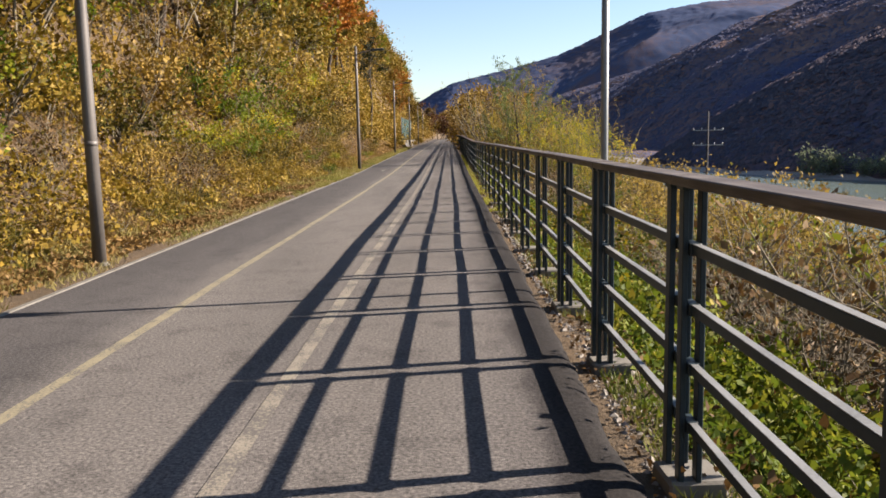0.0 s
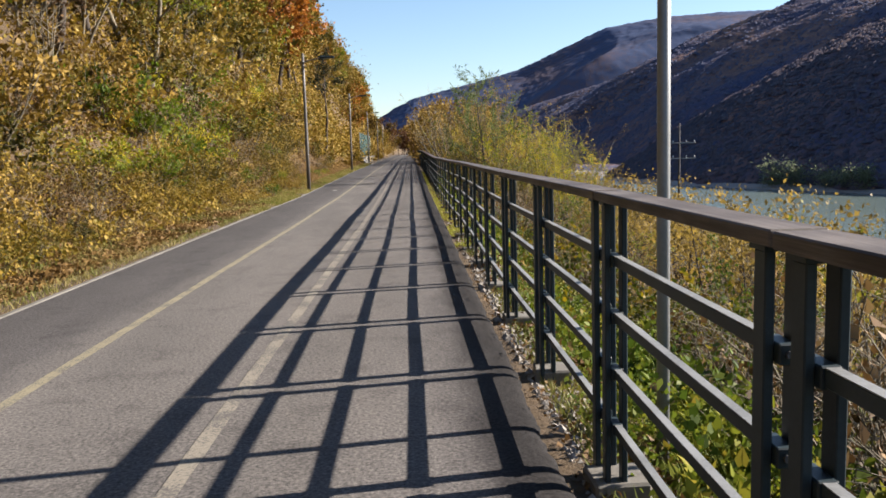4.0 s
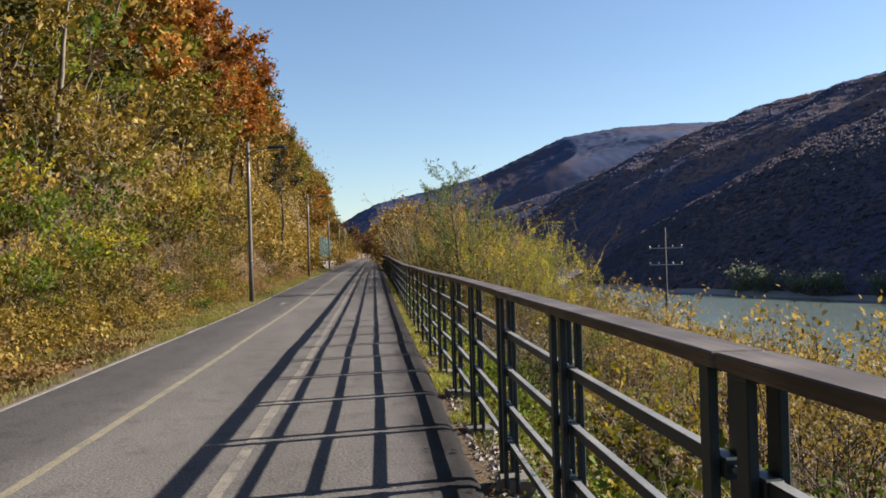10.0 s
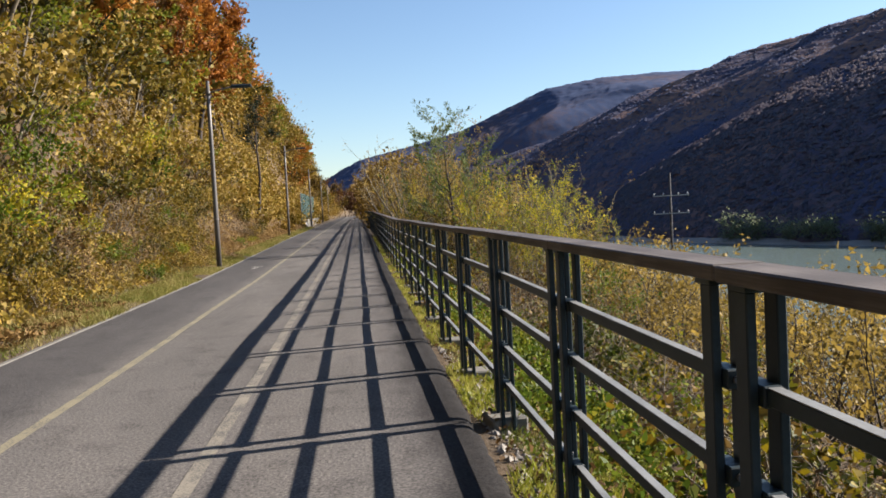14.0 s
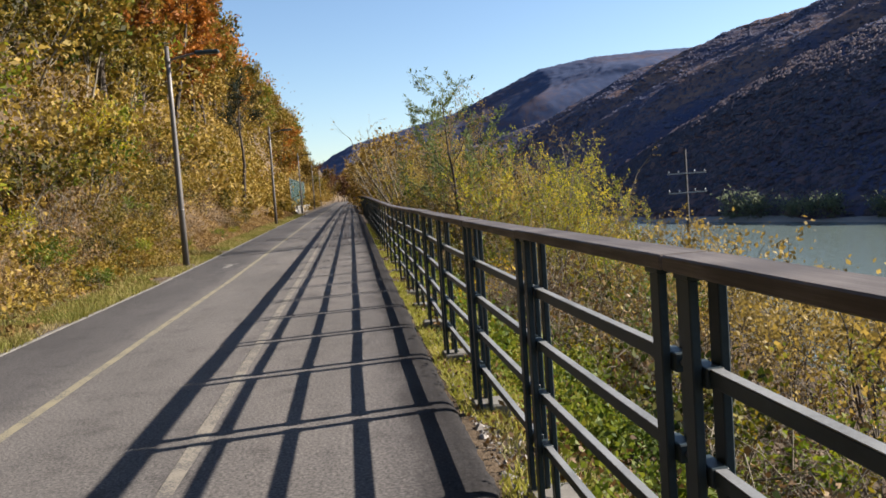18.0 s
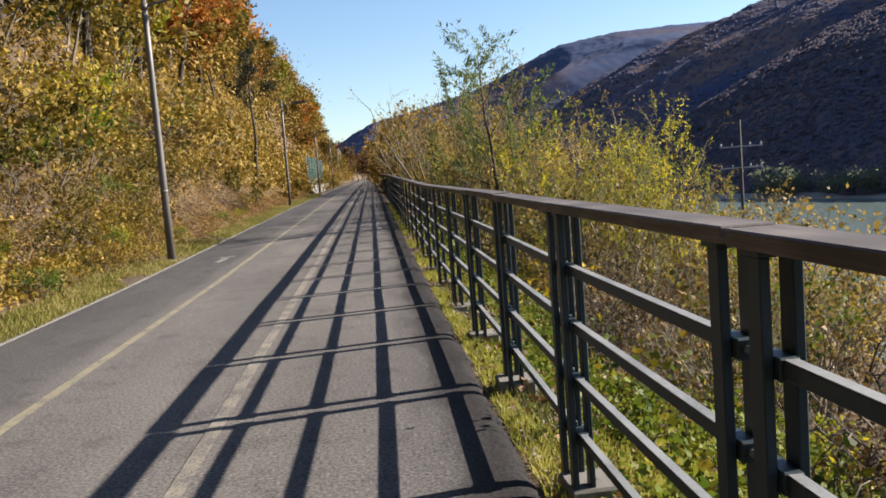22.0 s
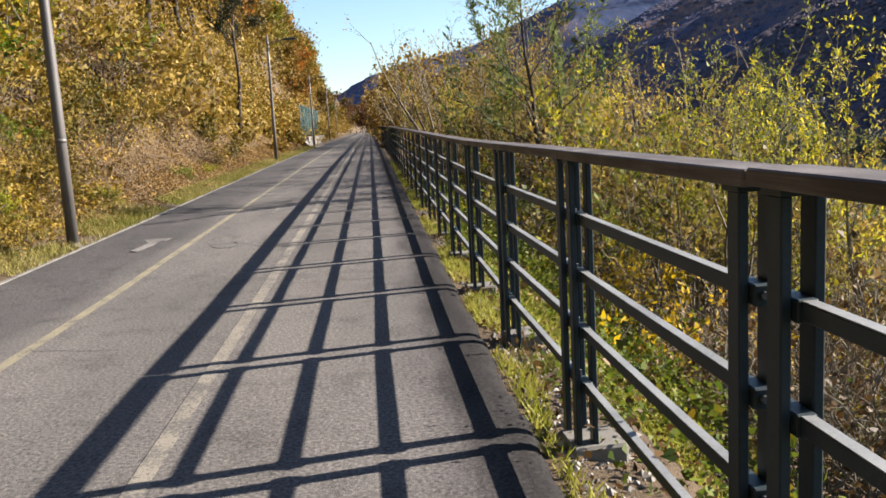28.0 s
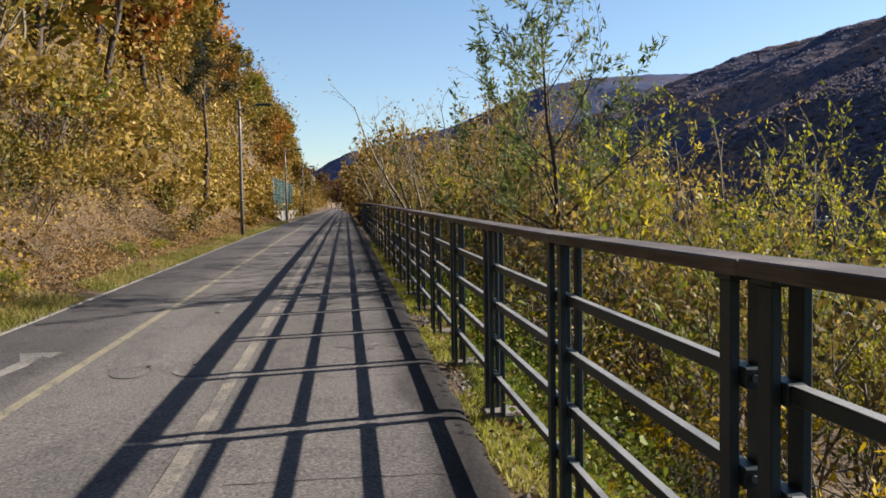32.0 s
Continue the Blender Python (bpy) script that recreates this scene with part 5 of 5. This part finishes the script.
def grass(name, x0, x1, y0, y1, count, height, seed, label, patchy=0.1, mat=None):
    r = np.random.default_rng(seed)
    x = x0 + (x1 - x0) * r.random(count)
    y = y0 + (y1 - y0) * r.random(count)
    keep = np.array([noise.noise(Vector((a * 1.1, b * 0.55, seed))) > -patchy for a, b in zip(x, y)])
    x, y = x[keep], y[keep]
    n = len(x)
    z = land_z(x, y)
    h = height * (0.4 + 0.9 * r.random(n))
    a = r.random(n) * 6.283
    w = 0.005 + 0.006 * r.random(n)
    lean = h * (0.3 + 0.7 * r.random(n))
    la = r.random(n) * 6.283
    v = np.empty((n, 3, 3))
    v[:, 0] = np.stack([x - np.cos(a) * w, y - np.sin(a) * w, z - 0.01], -1)
    v[:, 1] = np.stack([x + np.cos(a) * w, y + np.sin(a) * w, z - 0.01], -1)
    v[:, 2] = np.stack([x + np.cos(la) * lean, y + np.sin(la) * lean, z + h], -1)
    me = bpy.data.meshes.new(name)
    me.vertices.add(3 * n)
    me.vertices.foreach_set("co", v.reshape(-1))
    me.loops.add(3 * n)
    me.loops.foreach_set("vertex_index", np.arange(3 * n, dtype=np.int32))
    me.polygons.add(n)
    me.polygons.foreach_set("loop_start", np.arange(0, 3 * n, 3, dtype=np.int32))
    me.update(calc_edges=True)
    me.materials.append(mat or GRASS)
    tagged(new(name, me), label, "grass", kind="stuff")


grass("verge_grass", -5.3, -4.32, -2, 32, 20000, 0.085, 6, "short green and straw-coloured grass along the path", 0.2)
grass("verge_grass", -5.0, -4.235, 27, 95, 52000, 0.11, 36, "short fresh green grass along the path", 0.3, GRASS_VERGE)
grass("bank_grass", -5.9, -5.0, -2, 46, 14000, 0.16, 16, "straw-coloured grass and weeds at the foot of the bank", 0.15)
grass("railing_grass", 0.84, 1.95, 18, 62, 90000, 0.075, 27, "green grass tufts under the railing", 0.15, GRASS_GREEN)
grass("railing_grass", 0.98, 1.8, 0.5, 70, 46000, 0.09, 7, "thin dry grass tufts under the railing", 0.05)


# ---- enclosure beside the path further on ----
net = tagged(new("net_fence"), "tall green netting fence on steel posts behind a low wall", "fence")
net.matrix_basis = pose(-5.6, 98.0, float(climb(98)))
for k in range(7):
    part("post", tube(bmesh.new(), [(0, 4.0 * k, -0.3), (0, 4.0 * k, 3.6)], [0.04, 0.04], 8), GALV_DARK, net)
bm = bmesh.new()
for k in range(121):
    tube(bm, [(0.03, 0.2 * k, 0.6), (0.03, 0.2 * k, 3.5)], [0.012, 0.012], 3, cap=False)
for k in range(30):
    tube(bm, [(0.03, 0, 0.6 + 0.1 * k), (0.03, 24.0, 0.6 + 0.1 * k)], [0.012, 0.012], 3, cap=False)
part("netting", bm, NETTING, net, "green knotted netting")
for k in range(6):
    w = tagged(part("wall_block", slab(-0.2, 0.2, 0.03, 3.97, -0.3, 0.85, 0.03), CONCRETE, None), "low pale concrete barrier block beside the path", "barrier", "barrier blocks")
    w.matrix_basis = pose(-5.15, 97.0 + 4.0 * k, float(climb(97)))
bm = bmesh.new()
bmesh.ops.create_icosphere(bm, subdivisions=3, radius=0.5)
for v in bm.verts:
    v.co = Vector((v.co.x * 1.0, v.co.y * 0.8, max(v.co.z, -0.35) * 0.9)) * (1 + 0.25 * noise.noise(v.co * 4))
bag = tagged(part("sack", bm, BLACK, None), "black plastic sack lying at the end of the barrier", "sack")
bag.matrix_basis = pose(-5.3, 95.6, float(climb(96)) + 0.3)

# grey sign far ahead by the railing
far_sign = tagged(new("road_sign"), "small grey sign on a post by the railing", "road sign")
far_sign.matrix_basis = pose(1.3, 165, float(climb(165)))
part("pole", tube(bmesh.new(), [(0, 0, -0.3), (0, 0, 3.0)], [0.05, 0.05], 10), GALV, far_sign)
part("board", slab(-0.35, 0.35, -0.09, -0.06, 2.2, 3.0, 0.01), GALV, far_sign)

# pine that leans out of the bank
pine = make_tree("pine_tree", 61, 9.6, 2.6, 3600, 0.30, LEAF_PINE, "dark pine leaning out from the wooded bank", "tree", trunk=0.15, puff=0.1, kids=4, clear=0.55, width=0.03)
pine.matrix_basis = pose(-7.2, 75.0, lz(-7.2, 75.0), 0, 3, 40)

# trees that close the view ahead
spots = []
for i, (x, y, k, size) in enumerate([(-6.5, 185, "olive_b", 1.2), (-8.0, 200, "ochre", 1.2), (-7.0, 215, "olive_b", 1.1), (-9.5, 228, "olive_a", 1.2), (-6.0, 240, "ochre", 1.3), (-11, 245, "olive_b", 1.3), (-2.0, 272, "ochre", 1.3), (2.5, 275, "ochre", 1.3), (-7.5, 170, "ochre", 1.1)]):
    spots.append((k, x, y, float(climb(y)) - 0.2, 40.0 * i, size))
plant(FAR, spots, "trees on the bank")

# far bank bushes
spots = []
rng = np.random.default_rng(91)
for i in range(16):
    y = 95 + 5.5 * i + 4 * rng.random()
    x = float(far_shore(y)) - 3.5 + 3 * rng.random()
    spots.append(("pale_bush", x, y, WATER_Z + 0.5, 60.0 * i, 1.0 + 1.2 * rng.random()))
plant(FAR, spots, "bushes on the far bank")


# ---- gravel under the railing ----
def gravel(count):
    r = np.random.default_rng(19)
    base = [(1, 0, 0), (-1, 0, 0), (0, 1, 0), (0, -1, 0), (0, 0, 1), (0, 0, -1)]
    tri = [(0, 2, 4), (2, 1, 4), (1, 3, 4), (3, 0, 4), (2, 0, 5), (1, 2, 5), (3, 1, 5), (0, 3, 5)]
    b = np.array(base, float)
    x = 0.90 + 0.55 * r.random(count) ** 1.3
    y = 0.5 + 64 * r.random(count)
    z = land_z(x, y) + 0.004
    size = (0.008 + 0.034 * r.random(count) ** 2.2) * np.interp(y, [0, 7, 9, 22, 26], [0.8, 0.9, 1.4, 1.4, 1.0])
    v = b[None] * (0.6 + 0.6 * r.random((count, 6, 1))) * size[:, None, None] * np.array([1, 1, 0.7])
    ang = r.random(count) * 6.28
    c, sn = np.cos(ang)[:, None], np.sin(ang)[:, None]
    vx, vy = v[:, :, 0] * c - v[:, :, 1] * sn, v[:, :, 0] * sn + v[:, :, 1] * c
    v = np.stack([vx, vy, v[:, :, 2]], -1) + np.stack([x, y, z], -1)[:, None]
    faces = (np.array(tri)[None] + 6 * np.arange(count)[:, None, None]).reshape(-1, 3)
    tagged(mesh_object("gravel", v.reshape(-1, 3).tolist(), faces.tolist(), STONE), "loose pale gravel along the crumbling asphalt edge", "gravel", kind="stuff")


gravel(9000)
